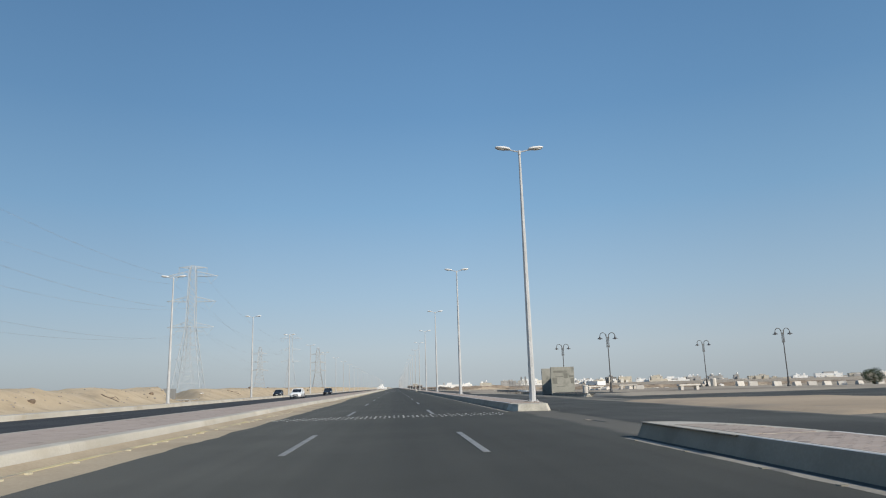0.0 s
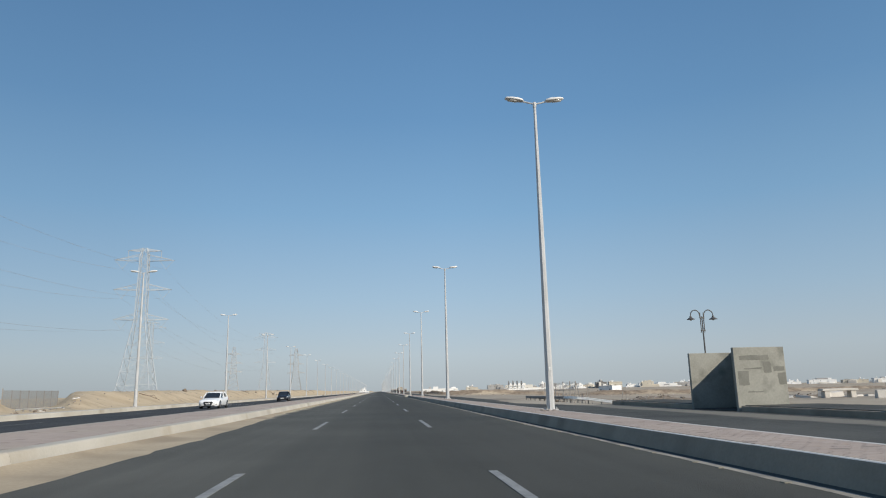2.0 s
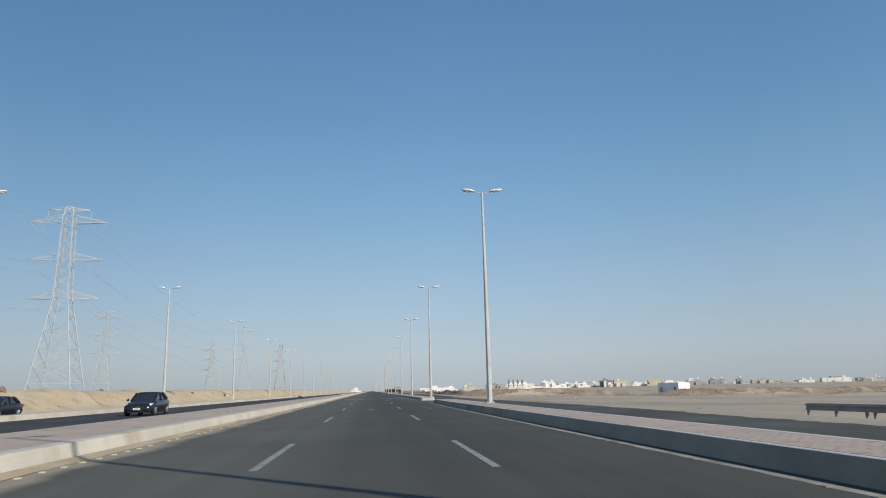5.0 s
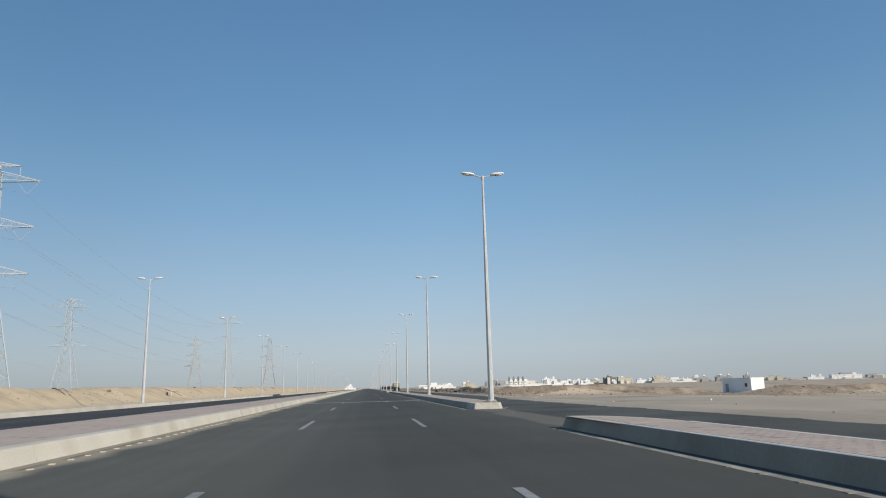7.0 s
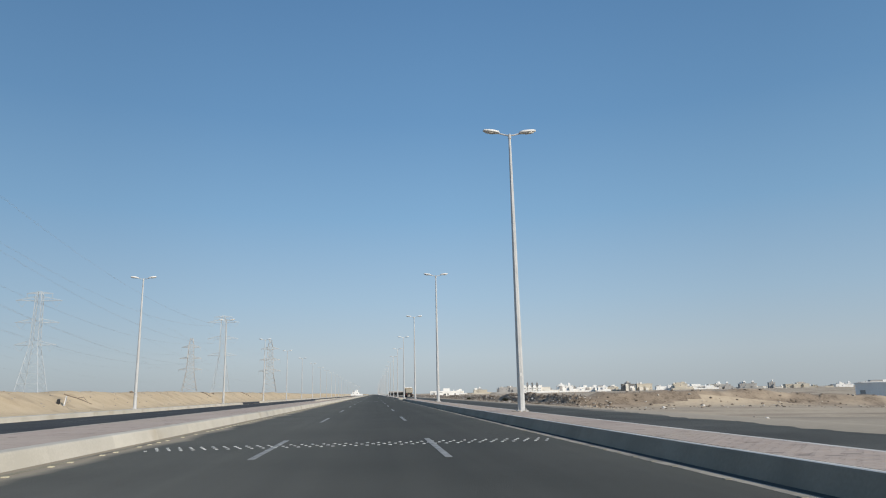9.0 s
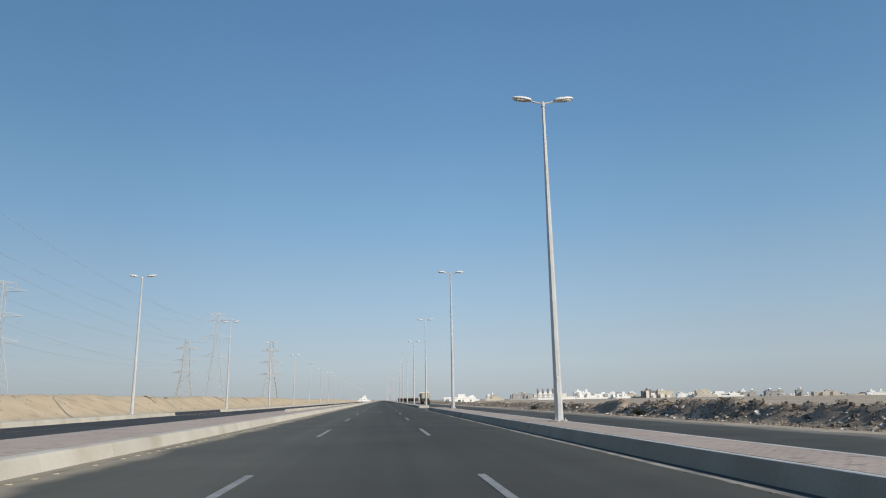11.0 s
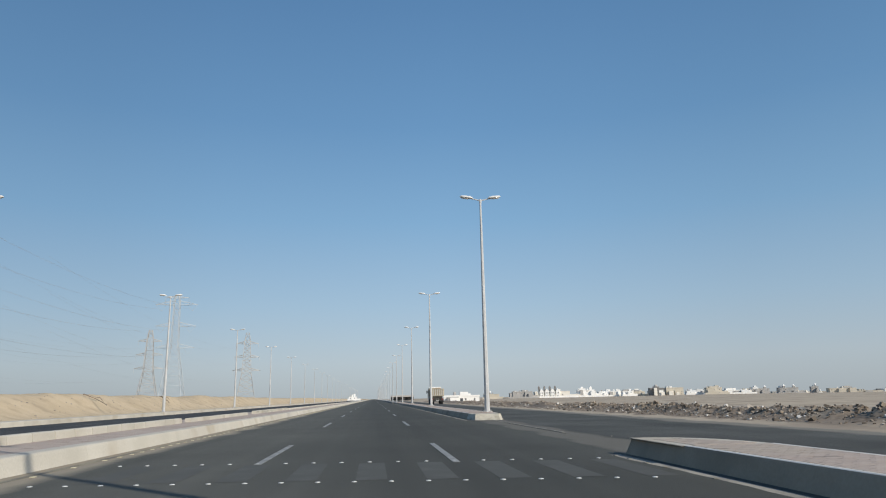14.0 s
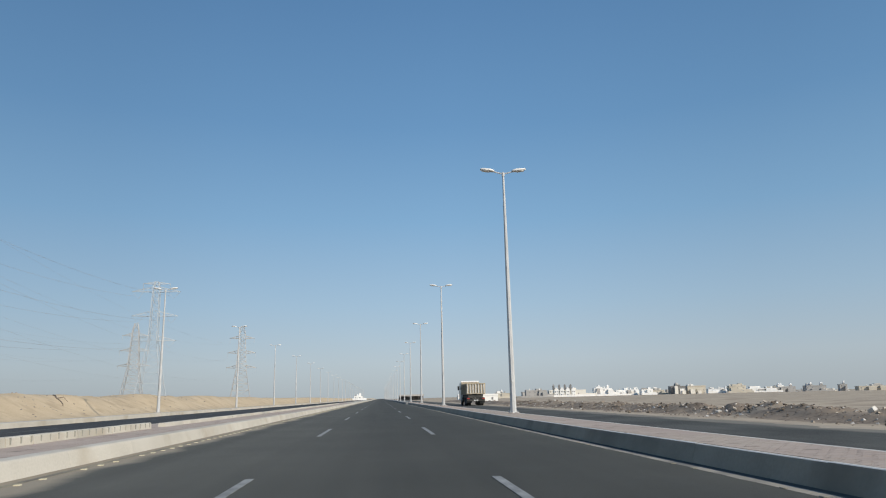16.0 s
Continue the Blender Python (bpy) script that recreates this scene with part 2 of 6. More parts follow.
M_BLOCK = material("pale_concrete", (0.52, 0.48, 0.42), (0.64, 0.60, 0.54), 1.0, 15.0, 0.9, 0.4, per="object")
M_RUBBLE = material("rubble", (0.80, 0.80, 0.80), (1.0, 1.0, 1.0), 1.8, 9.0, 0.95, 0.6)


def shard_colours(m, colours):
    """Tints each loose shard of a heap with a colour of its own."""
    n, l = m.node_tree.nodes, m.node_tree.links
    p = n["Principled BSDF"]
    geo, ramp, mix = n.new("ShaderNodeNewGeometry"), n.new("ShaderNodeValToRGB"), n.new("ShaderNodeMix")
    ramp.color_ramp.interpolation = "CONSTANT"
    while len(ramp.color_ramp.elements) < len(colours):
        ramp.color_ramp.elements.new(0.5)
    for node, (at, colour) in zip(ramp.color_ramp.elements, colours):
        node.position, node.color = at, (*colour, 1)
    l.new(geo.outputs["Random Per Island"], ramp.inputs[0])
    mix.data_type, mix.blend_type, mix.inputs[0].default_value = "RGBA", "MULTIPLY", 1.0
    l.new(p.inputs["Base Color"].links[0].from_socket, mix.inputs[6])
    l.new(ramp.outputs[0], mix.inputs[7])
    l.new(mix.outputs[2], p.inputs["Base Color"])


shard_colours(M_RUBBLE, ((0.0, (0.115, 0.092, 0.07)), (0.18, (0.18, 0.145, 0.11)), (0.42, (0.25, 0.205, 0.158)), (0.64, (0.34, 0.285, 0.225)), (0.82, (0.46, 0.405, 0.335)), (0.93, (0.66, 0.63, 0.58))))
M_PLAIN_FAR = material("stony_plain", (0.325, 0.262, 0.188), (0.43, 0.352, 0.255), 0.10, 2.0, 0.95, 0.6, spread=0.8, c=(0.25, 0.195, 0.14), c_scale=0.09, c_at=0.57)
M_SPOIL = material("spoil_earth", (0.125, 0.094, 0.066), (0.25, 0.195, 0.14), 0.9, 5.0, 0.95, 1.0, spread=0.9, c=(0.36, 0.29, 0.21), c_scale=0.35, c_at=0.56)
M_STONE = material("grey_stone", (0.26, 0.23, 0.20), (0.42, 0.37, 0.31), 2.0, 12.0, 0.95, 0.6, per="object")
M_RAIL = material("guard_rail_zinc", (0.42, 0.43, 0.43), (0.55, 0.55, 0.54), 1.0, 14.0, 0.45, 0.1, metal=0.4)
M_RAIL_OLD = material("weathered_rail", (0.22, 0.205, 0.185), (0.32, 0.30, 0.27), 1.0, 14.0, 0.7, 0.1)
M_RAIL_NEW = material("bright_rail", (0.74, 0.72, 0.67), (0.84, 0.82, 0.77), 1.0, 14.0, 0.4, 0.1, metal=0.1)
M_MESH = plain("fence_wire", (0.33, 0.33, 0.32), 0.5, 0.3)
M_WHITE = material("white_render", (0.78, 0.765, 0.73), (0.85, 0.835, 0.80), 0.08, 1.0, 0.9, 0.0)
M_CREAM = material("cream_render", (0.50, 0.455, 0.37), (0.60, 0.545, 0.45), 0.08, 1.0, 0.9, 0.0)
M_GREYW = material("grey_block_wall", (0.34, 0.33, 0.31), (0.42, 0.40, 0.38), 0.08, 1.0, 0.9, 0.0)
M_DARKWIN = plain("window_opening", (0.07, 0.075, 0.08), 0.25)
M_PANEL = material("white_cladding", (0.74, 0.74, 0.72), (0.82, 0.82, 0.80), 0.3, 4.0, 0.5, 0.0)
M_CARWHITE = plain("car_paint_white", (0.80, 0.80, 0.79), 0.2)
M_CARDARK = plain("car_paint_dark", (0.018, 0.020, 0.026), 0.18, 0.2)
M_GLASS = plain("car_glass", (0.02, 0.025, 0.03), 0.06)
M_TYRE = plain("tyre_rubber", (0.02, 0.02, 0.02), 0.85)
M_RIM = plain("wheel_rim", (0.45, 0.45, 0.46), 0.3, 0.8)
M_HEADLIGHT = plain("headlight_glass", (0.62, 0.64, 0.66), 0.08)
M_BLACK = plain("black_plastic", (0.02, 0.02, 0.02), 0.5)
M_PLATE = plain("number_plate", (0.75, 0.75, 0.73), 0.5)
M_BAR = plain("dark_print", (0.05, 0.05, 0.05), 0.6)
M_TIPPER = material("beige_tipper_paint", (0.34, 0.285, 0.205), (0.43, 0.365, 0.265), 0.8, 9.0, 0.75, 0.1, c=(0.20, 0.16, 0.115), c_scale=1.2, c_at=0.63)
M_CAB = plain("truck_cab_paint", (0.55, 0.54, 0.50), 0.35)
M_CHASSIS = material("dirty_chassis", (0.03, 0.03, 0.028), (0.07, 0.065, 0.055), 2.0, 12.0, 0.8, 0.1)
M_TAIL = plain("tail_light", (0.35, 0.03, 0.02), 0.3)
M_LEAF = material("leaf", (0.035, 0.055, 0.025), (0.07, 0.10, 0.045), 2.0, 10.0, 0.7, 0.0, per="island")
M_SHRUB = material("dry_shrub_leaf", (0.030, 0.034, 0.020), (0.060, 0.060, 0.036), 2.0, 10.0, 0.8, 0.0, per="island")
M_BARK = material("bark", (0.10, 0.075, 0.055), (0.16, 0.12, 0.09), 5.0, 40.0, 0.95, 0.4)
M_EARTH = material("dark_earth", (0.13, 0.10, 0.075), (0.22, 0.17, 0.125), 1.5, 15.0, 0.95, 0.5)


# ---- mesh helpers ----
class Shape:
    def __init__(self):
        self.v, self.f = [], []

    def add(self, verts, faces):
        o = len(self.v)
        self.v += [tuple(p) for p in verts]
        self.f += [tuple(o + i for i in face) for face in faces]
        return self

    def box(self, x0, x1, y0, y1, z0, z1):
        return self.add([(x, y, z) for z in (z0, z1) for x, y in ((x0, y0), (x1, y0), (x1, y1), (x0, y1))],
                        [(3, 2, 1, 0), (4, 5, 6, 7), (0, 1, 5, 4), (1, 2, 6, 5), (2, 3, 7, 6), (3, 0, 4, 7)])

    def bar(self, p, q, w, h=None, up=(0, 0, 1)):
        p, q = Vector(p), Vector(q)
        d = (q - p).normalized()
        u = Vector(up)
        if abs(d.dot(u)) > 0.98:
            u = Vector((1, 0, 0))
        s = d.cross(u).normalized() * w / 2
        t = s.cross(d).normalized() * (h or w) / 2
        return self.add([e + a * s + b * t for e in (p, q) for a, b in ((-1, -1), (1, -1), (1, 1), (-1, 1))],
                        [(3, 2, 1, 0), (4, 5, 6, 7), (0, 1, 5, 4), (1, 2, 6, 5), (2, 3, 7, 6), (3, 0, 4, 7)])

    def rings(self, rings, caps=True):
        """Skin closed rings of equally many points."""
        k = len(rings[0])
        faces = [(i * k + j, i * k + (j + 1) % k, (i + 1) * k + (j + 1) % k, (i + 1) * k + j) for i in range(len(rings) - 1) for j in range(k)]
        if caps:
            faces += [tuple(range(k - 1, -1, -1)), tuple((len(rings) - 1) * k + j for j in range(k))]
        return self.add([p for r in rings for p in r], faces)

    def tube(self, points, radius, k=6):
        points = [Vector(p) for p in points]
        rings = []
        for i, p in enumerate(points):
            d = (points[min(i + 1, len(points) - 1)] - points[max(i - 1, 0)]).normalized()
            u = Vector((0, 0, 1)) if abs(d.z) < 0.95 else Vector((0, 1, 0))
            s = d.cross(u).normalized()
            t = s.cross(d)
            r = radius[i] if isinstance(radius, (list, tuple)) else radius
            rings.append([p + (s * math.cos(a) + t * math.sin(a)) * r for a in (2 * math.pi * j / k for j in range(k))])
        return self.rings(rings)

    def lathe(self, profile, k=12, x=0, y=0):
        return self.rings([[(x + r * math.cos(2 * math.pi * j / k), y + r * math.sin(2 * math.pi * j / k), z) for j in range(k)] for r, z in profile])

    def wheel(self, x, y, z, r, w, k=18, bev=0.04):
        """A disc with rounded shoulders whose axle runs along x."""
        prof = ((-w / 2, r - bev), (-w / 2 + bev, r), (w / 2 - bev, r), (w / 2, r - bev))
        return self.rings([[(x + dx, y + rr * math.cos(2 * math.pi * j / k), z + rr * math.sin(2 * math.pi * j / k)) for j in range(k)] for dx, rr in prof])

    def chip(self, centre, size, rng):
        """A broken angular slab lying at a slant."""
        m = turned(rng)
        vs = []
        for z in (-1, 1):
            for x, y in ((-1, -1), (1, -1), (1, 1), (-1, 1)):
                k = rng.uniform(0.65, 1.1)
                vs.append(Vector(centre) + m @ Vector((x * k * size[0], y * rng.uniform(0.6, 1.1) * size[1], z * rng.uniform(0.7, 1.1) * size[2])))
        return self.add(vs, [(3, 2, 1, 0), (4, 5, 6, 7), (0, 1, 5, 4), (1, 2, 6, 5), (2, 3, 7, 6), (3, 0, 4, 7)])

    def lump(self, centre, size, rng, n=1):
        """An uneven stone."""
        bm = bmesh.new()
        bmesh.ops.create_icosphere(bm, subdivisions=n, radius=1.0)
        k = rng.uniform(0, 99)
        vs = []
        for w in bm.verts:
            f = 1 + 0.55 * noise.noise(w.co * 1.1 + Vector((k, k, k)))
            vs.append((centre[0] + w.co.x * size[0] * f, centre[1] + w.co.y * size[1] * f, centre[2] + w.co.z * size[2] * f))
        fs = [tuple(w.index for w in face.verts) for face in bm.faces]
        bm.free()
        return self.add(vs, fs)


def turned(rng, amount=0.6):
    return Euler((rng.uniform(-amount, amount), rng.uniform(-amount, amount), rng.uniform(0, 6.3))).to_matrix()


def mesh_of(name, shape, mat, bevel=0.0, smooth=False):
    me = bpy.data.meshes.new(name)
    me.from_pydata(shape.v, [], shape.f)
    if bevel or smooth:
        bm = bmesh.new()
        bm.from_mesh(me)
        if bevel:
            bmesh.ops.bevel(bm, geom=list(bm.edges), offset=bevel, segments=1, affect="EDGES", clamp_overlap=True)
        bmesh.ops.recalc_face_normals(bm, faces=list(bm.faces))
        if smooth:
            for face in bm.faces:
                face.smooth = True
        bm.to_mesh(me)
        bm.free()
    else:
        me.update()
    me.materials.append(mat)
    return me


def rough(name, shape, mat, cuts, amount, seed):
    """A broken or weathered solid: subdivided and displaced by noise."""
    me = mesh_of(name, shape, mat)
    bm = bmesh.new()
    bm.from_mesh(me)
    bmesh.ops.subdivide_edges(bm, edges=list(bm.edges), cuts=cuts, use_grid_fill=True)
    bmesh.ops.triangulate(bm, faces=[face for face in bm.faces if len(face.verts) > 4])
    bmesh.ops.recalc_face_normals(bm, faces=list(bm.faces))
    bm.normal_update()
    moves = [(v, v.normal * amount * (noise.noise(v.co * 2.2 + Vector((seed, 0, 0))) + 0.6 * noise.noise(v.co * 6.5))) for v in bm.verts]
    for v, d in moves:
        v.co += d
    bm.to_mesh(me)
    bm.free()
    return me


def part(name, shape, mat, parent, label="", bevel=0.0, smooth=False):
    me = shape if isinstance(shape, bpy.types.Mesh) else mesh_of(name, shape, mat, bevel, smooth)
    ob = new(name, me)
    ob.parent = parent
    return tagged(ob, label)


def thing(name, label, category, m=None, group="", kind=""):
    ob = new(name)
    if m is not None:
        ob.matrix_basis = m
    return tagged(ob, label, category, group, kind)


def quads(name, boxes, mat):
    """Many small upright blocks (open below) in one mesh: rows of x0, x1, y0, y1, z0, z1."""
    b = np.asarray(boxes, float)
    k = len(b)
    c = 0.002
    idx = [(0, 2, 4), (1, 2, 4), (1, 3, 4), (0, 3, 4), (0, 2, 5), (1, 2, 5), (1, 3, 5), (0, 3, 5)]
    v = np.stack([b[:, i] for i in idx], axis=1)
    v[:, 4:, 0] += np.array([c, -c, -c, c])
    v[:, 4:, 1] += np.array([c, c, -c, -c])
    f = np.array([(4, 5, 6, 7), (0, 1, 5, 4), (1, 2, 6, 5), (2, 3, 7, 6), (3, 0, 4, 7)])
    faces = (f[None] + 8 * np.arange(k)[:, None, None]).reshape(-1)
    me = bpy.data.meshes.new(name)
    me.vertices.add(8 * k)
    me.vertices.foreach_set("co", v.reshape(-1))
    me.loops.add(len(faces))
    me.loops.foreach_set("vertex_index", faces)
    me.polygons.add(5 * k)
    me.polygons.foreach_set("loop_start", np.arange(5 * k) * 4)
    me.update(calc_edges=True)
    me.shade_flat()
    me.materials.append(mat)
    return me


def smooth01(t):
    t = min(max(t, 0.0), 1.0)
    return t * t * (3 - 2 * t)


def wave(x, y, s, k=0.0):
    return noise.noise(Vector((x * s, y * s, k)))


def along_table(table, y):
    """Glides from value to value of a table of (y, value)."""
    for (a, va), (b, vb) in zip(table, table[1:]):
        if y <= b:
            return va + (vb - va) * smooth01((y - a) / (b - a))
    return table[-1][1]


# ---- ground ----
BANK_LINE = ((246, 21.5), (254, 18.8), (264, 17.2), (276, 17.7), (283, 18.4), (289, 19.9), (294, 19.2), (301, 17.3), (335, 17.2), (350, 18.2))
BANK_HEIGHT = ((246, 0.0), (253, 1.15), (260, 1.25), (272, 1.22), (280, 1.1), (284, 0.35), (289, 1.75), (294, 1.0), (299, 0.95), (308, 0.95), (317, 0.82), (340, 0.85))
def bank_x(y):
    """The crest line of the spoil bank."""
    return along_table(BANK_LINE, y)


def ground_height(x, y):
    if -30.2 < x < 13.7:
        return -0.08
    if x <= -30.2:
        calm = 1 - smooth01((-43 - x) / 9)
        crest = 2.1 + calm * 0.45 * wave(x * 0.4, y, 0.045, 3) + calm * (0.28 + 0.30 * smooth01((150 - y) / 40)) * wave(x * 0.6, y, 0.17, 13) + calm * 0.16 * smooth01((150 - y) / 40) * wave(x, y, 0.45, 14) + 0.3 * smooth01((y - 200) / 150)
        # a breach that runs slantwise through the bank
        mid = 119.5 + 2.1 * min(max(-36 - x, -4.0), 40.0)
        dip = smooth01(1.9 - abs(y - mid) / (5.2 + 0.12 * max(0.0, -36 - x)))
        crest = crest * (1 - dip) + 0.12 * dip
        up = smooth01((-30.2 - x) / (6.5 + 1.5 * wave(x, y, 0.08, 9)))
        back = smooth01((-39 - x) / 12) * 0.8
        gully = 0.16 * max(0.0, wave(x * 0.25, y, 0.32, 5) - 0.12) * smooth01((-31 - x) / 2)
        return -0.05 + up * (crest - back * smooth01((crest - 0.6) / 1.0)) + calm * up * (0.11 * wave(x, y, 0.5) + 0.06 * wave(x, y, 1.2)) - gully * calm
    t = smooth01((x - 13.7) / 8)
    lot = (0.14 * smooth01((x - 16.8 - 2.6 * smooth01((y - 71) / 1.5) * smooth01((80.5 - y) / 1.5)) / 0.5) - 0.17 * min(1.0, (x - 13.7) / 2.9) * (1 - smooth01((x - 16.8 - 2.6 * smooth01((y - 71) / 1.5) * smooth01((80.5 - y) / 1.5)) / 0.5))) * smooth01((y - 50) / 3) - 0.62 * smooth01((x - 36) / 30) * smooth01((y - 56) / 25)
    open_land = -0.55 * t - (0.2 * t + 0.24 * smooth01((x - 22) / 5)) * smooth01((y - 88) / 10) * smooth01((205 - y) / 40) - 1.5 * smooth01((x - 24) / 60)
    k = smooth01((y - 84 - 16 * smooth01((x - 38) / 8)) / 14)
    z = lot * (1 - k) + open_land * k - 0.04
    z += 0.10 * wave(x, y, 0.10, 2) * t * k + 0.03 * wave(x, y, 0.7) * t
    # a low sandy patch between the side road and the lane of the parking ground
    z += 0.12 * smooth01((x - 13.6) / 1.5) * smooth01((22.4 - x) / 2) * smooth01((y - 18.2) / 2) * smooth01((37.0 - y + 0.25 * (22 - x)) / 3)
    # a spoil bank along the road and one across the open land
    along = smooth01((y - 249.5) / 4) * smooth01((540 - y) / 30)
    high = along_table(BANK_HEIGHT, y)
    calm = math.exp(-((y - 289.5) / 3.0) ** 2)
    off = x - bank_x(y) - 0.4 * wave(0, y, 0.15, 4)
    shape = math.exp(-(off / (0.95 + 0.6 * smooth01((y - 296) / 22) if off < 0 else 2.4)) ** 2)
    z += along * shape * high * (0.80 + (1 - 0.8 * calm) * (0.12 * wave(x, y, 0.16, 6) + 0.20 * wave(x, y, 0.5, 7) + 0.22 * wave(x, y, 1.1, 8) + 0.24 * wave(x, y, 2.3, 9)))
    deep = y - 257 - 2 * wave(x, 0, 0.05)
    across = (1 - 0.85 * math.exp(-((x - 60) / 6) ** 2)) * math.exp(-(deep / (1.9 if deep < 0 else 3.6)) ** 2) * smooth01((x - 19) / 4) * smooth01((190 - x) / 60)
    z += across * (1.36 + 0.3 * wave(x, y, 0.12, 8) + 0.3 * wave(x, y, 0.5))
    z -= 8.5 * smooth01((x - 470) / 330) * smooth01((y - 700) / 300)
    z += math.exp(-((y - 156 - 4 * wave(x, 0, 0.15, 3)) / 3.2) ** 2) * smooth01((x - 40) / 5) * smooth01((95 - x) / 20) * (0.62 + 0.5 * wave(x, y, 0.35, 5) + 0.3 * wave(x, y, 0.9, 6))
    z += 1.0 * smooth01((x - 40) / 40) * max(0.0, wave(x, y, 0.02, 11)) * k
    return z


def axis(*runs):
    vals = []
    for a, b, step in runs:
        vals += [a + i * step for i in range(int(round((b - a) / step)))]
    return vals + [runs[-1][1]]


gx = axis((-4600, -600, 1000), (-600, -100, 100), (-100, -72, 7), (-72, -44, 1.4), (-44, -30, 0.7), (-30, -29.4, 0.6), (-29.4, 13.6, 7.1667), (13.6, 27.1, 0.25), (27.1, 60.1, 1.5), (60.1, 200, 4.9965), (200, 1000, 100), (1000, 4600, 900))
gy = axis((-300, -40, 65), (-40, 220, 1.5), (220, 340, 0.3), (340, 430, 0.5), (430, 470, 2), (470, 600, 10), (600, 1600, 100), (1600, 4900, 825))
gv = [(x, y, ground_height(x, y)) for y in gy for x in gx]
nx = len(gx)
gf = [(j * nx + i, j * nx + i + 1, (j + 1) * nx + i + 1, (j + 1) * nx + i) for j in range(len(gy) - 1) for i in range(nx - 1)]
me = bpy.data.meshes.new("ground")
me.from_pydata(gv, [], gf)
me.materials.append(M_SAND)
me.materials.append(M_PLAIN)
for face in me.polygons:
    face.use_smooth = True
    c = face.center
    if c.x > 13:
        face.material_index = 1
me.materials.append(M_SPOIL)
me.materials.append(M_PLAIN_FAR)
me.materials.append(M_LOTSAND)
for face in me.polygons:
    c = face.center
    if (c.y > 251 and abs(c.x - bank_x(c.y) - 0.4) < 2.7 + 0.8 * wave(c.x, c.y, 0.4)) or (19 < c.x < 185 + 20 * wave(c.x, c.y, 0.05) and -3.4 - wave(c.x, c.y, 0.2, 3) < c.y - 257 - 3 * wave(c.x, c.y, 0.07) < 8.5 + 4 * wave(c.x, c.y, 0.2, 3)) or (39 < c.x < 90 + 8 * wave(c.x, c.y, 0.1) and abs(c.y - 156.5 - 3 * wave(c.x, c.y, 0.1)) < 4.5 + 3 * wave(c.x, c.y, 0.3, 3)):
        face.material_index = 2
    elif 13 < c.x < 23.4 + wave(c.x, c.y, 0.3) and 17 < c.y < 38.5 + 2 * wave(c.x, c.y, 0.25):
        face.material_index = 4
    elif c.x > 13 and c.y > 222 + 14 * wave(c.x, c.y, 0.03, 2) + 6 * wave(c.x, c.y, 0.12, 4):
        face.material_index = 3
ground = tagged(new("ground", me), "sandy desert ground with low spoil banks", "ground", kind="structure")


# ---- roads ----
def slab(name, x0, x1, y0, y1, z, mat, label, category="road"):
    s = Shape().box(x0, x1, y0, y1, z - 0.3, z)
    ob = new(name, mesh_of(name, s, mat))
    return tagged(ob, label, category, kind="structure")


road = slab("road_main", -6.0, 4.95, -60, 2600, 0.0, M_ASPHALT, "grey worn asphalt carriageway with sandy edges")
road_opp = slab("road_opposite", -20.7, -9.7, -60, 2600, 0.0, M_ASPHALT_C, "dark asphalt carriageway for oncoming traffic")
road_serv = slab("road_service", 6.6, 13.7, -60, 2600, -0.012, M_ASPHALT_B, "grey asphalt service road beside the spoil bank")
road_left = slab("road_service_left", -29.6, -22.2, -60, 2600, -0.012, M_ASPHALT_C, "dark asphalt service road below the sand bank")
road_gap = slab("road_crossing", 4.95, 6.6, -60, 2600, -0.006, M_ASPHALT_GAP, "asphalt in the openings of the kerbed islands")
side_road = slab("road_side", 13.7, 58, -40, 20, -0.004, M_ASPHALT_B, "dusty asphalt side road at the junction")
side_far = slab("road_lot", 13.7, 58, 36.6, 53, 0.004, M_ASPHALT_B, "dusty asphalt lane beside the parking ground")

side_link = slab("road_link", 21.9, 58, 20.0, 36.6, 0.002, M_ASPHALT_B, "dusty asphalt link beside the sandy patch")


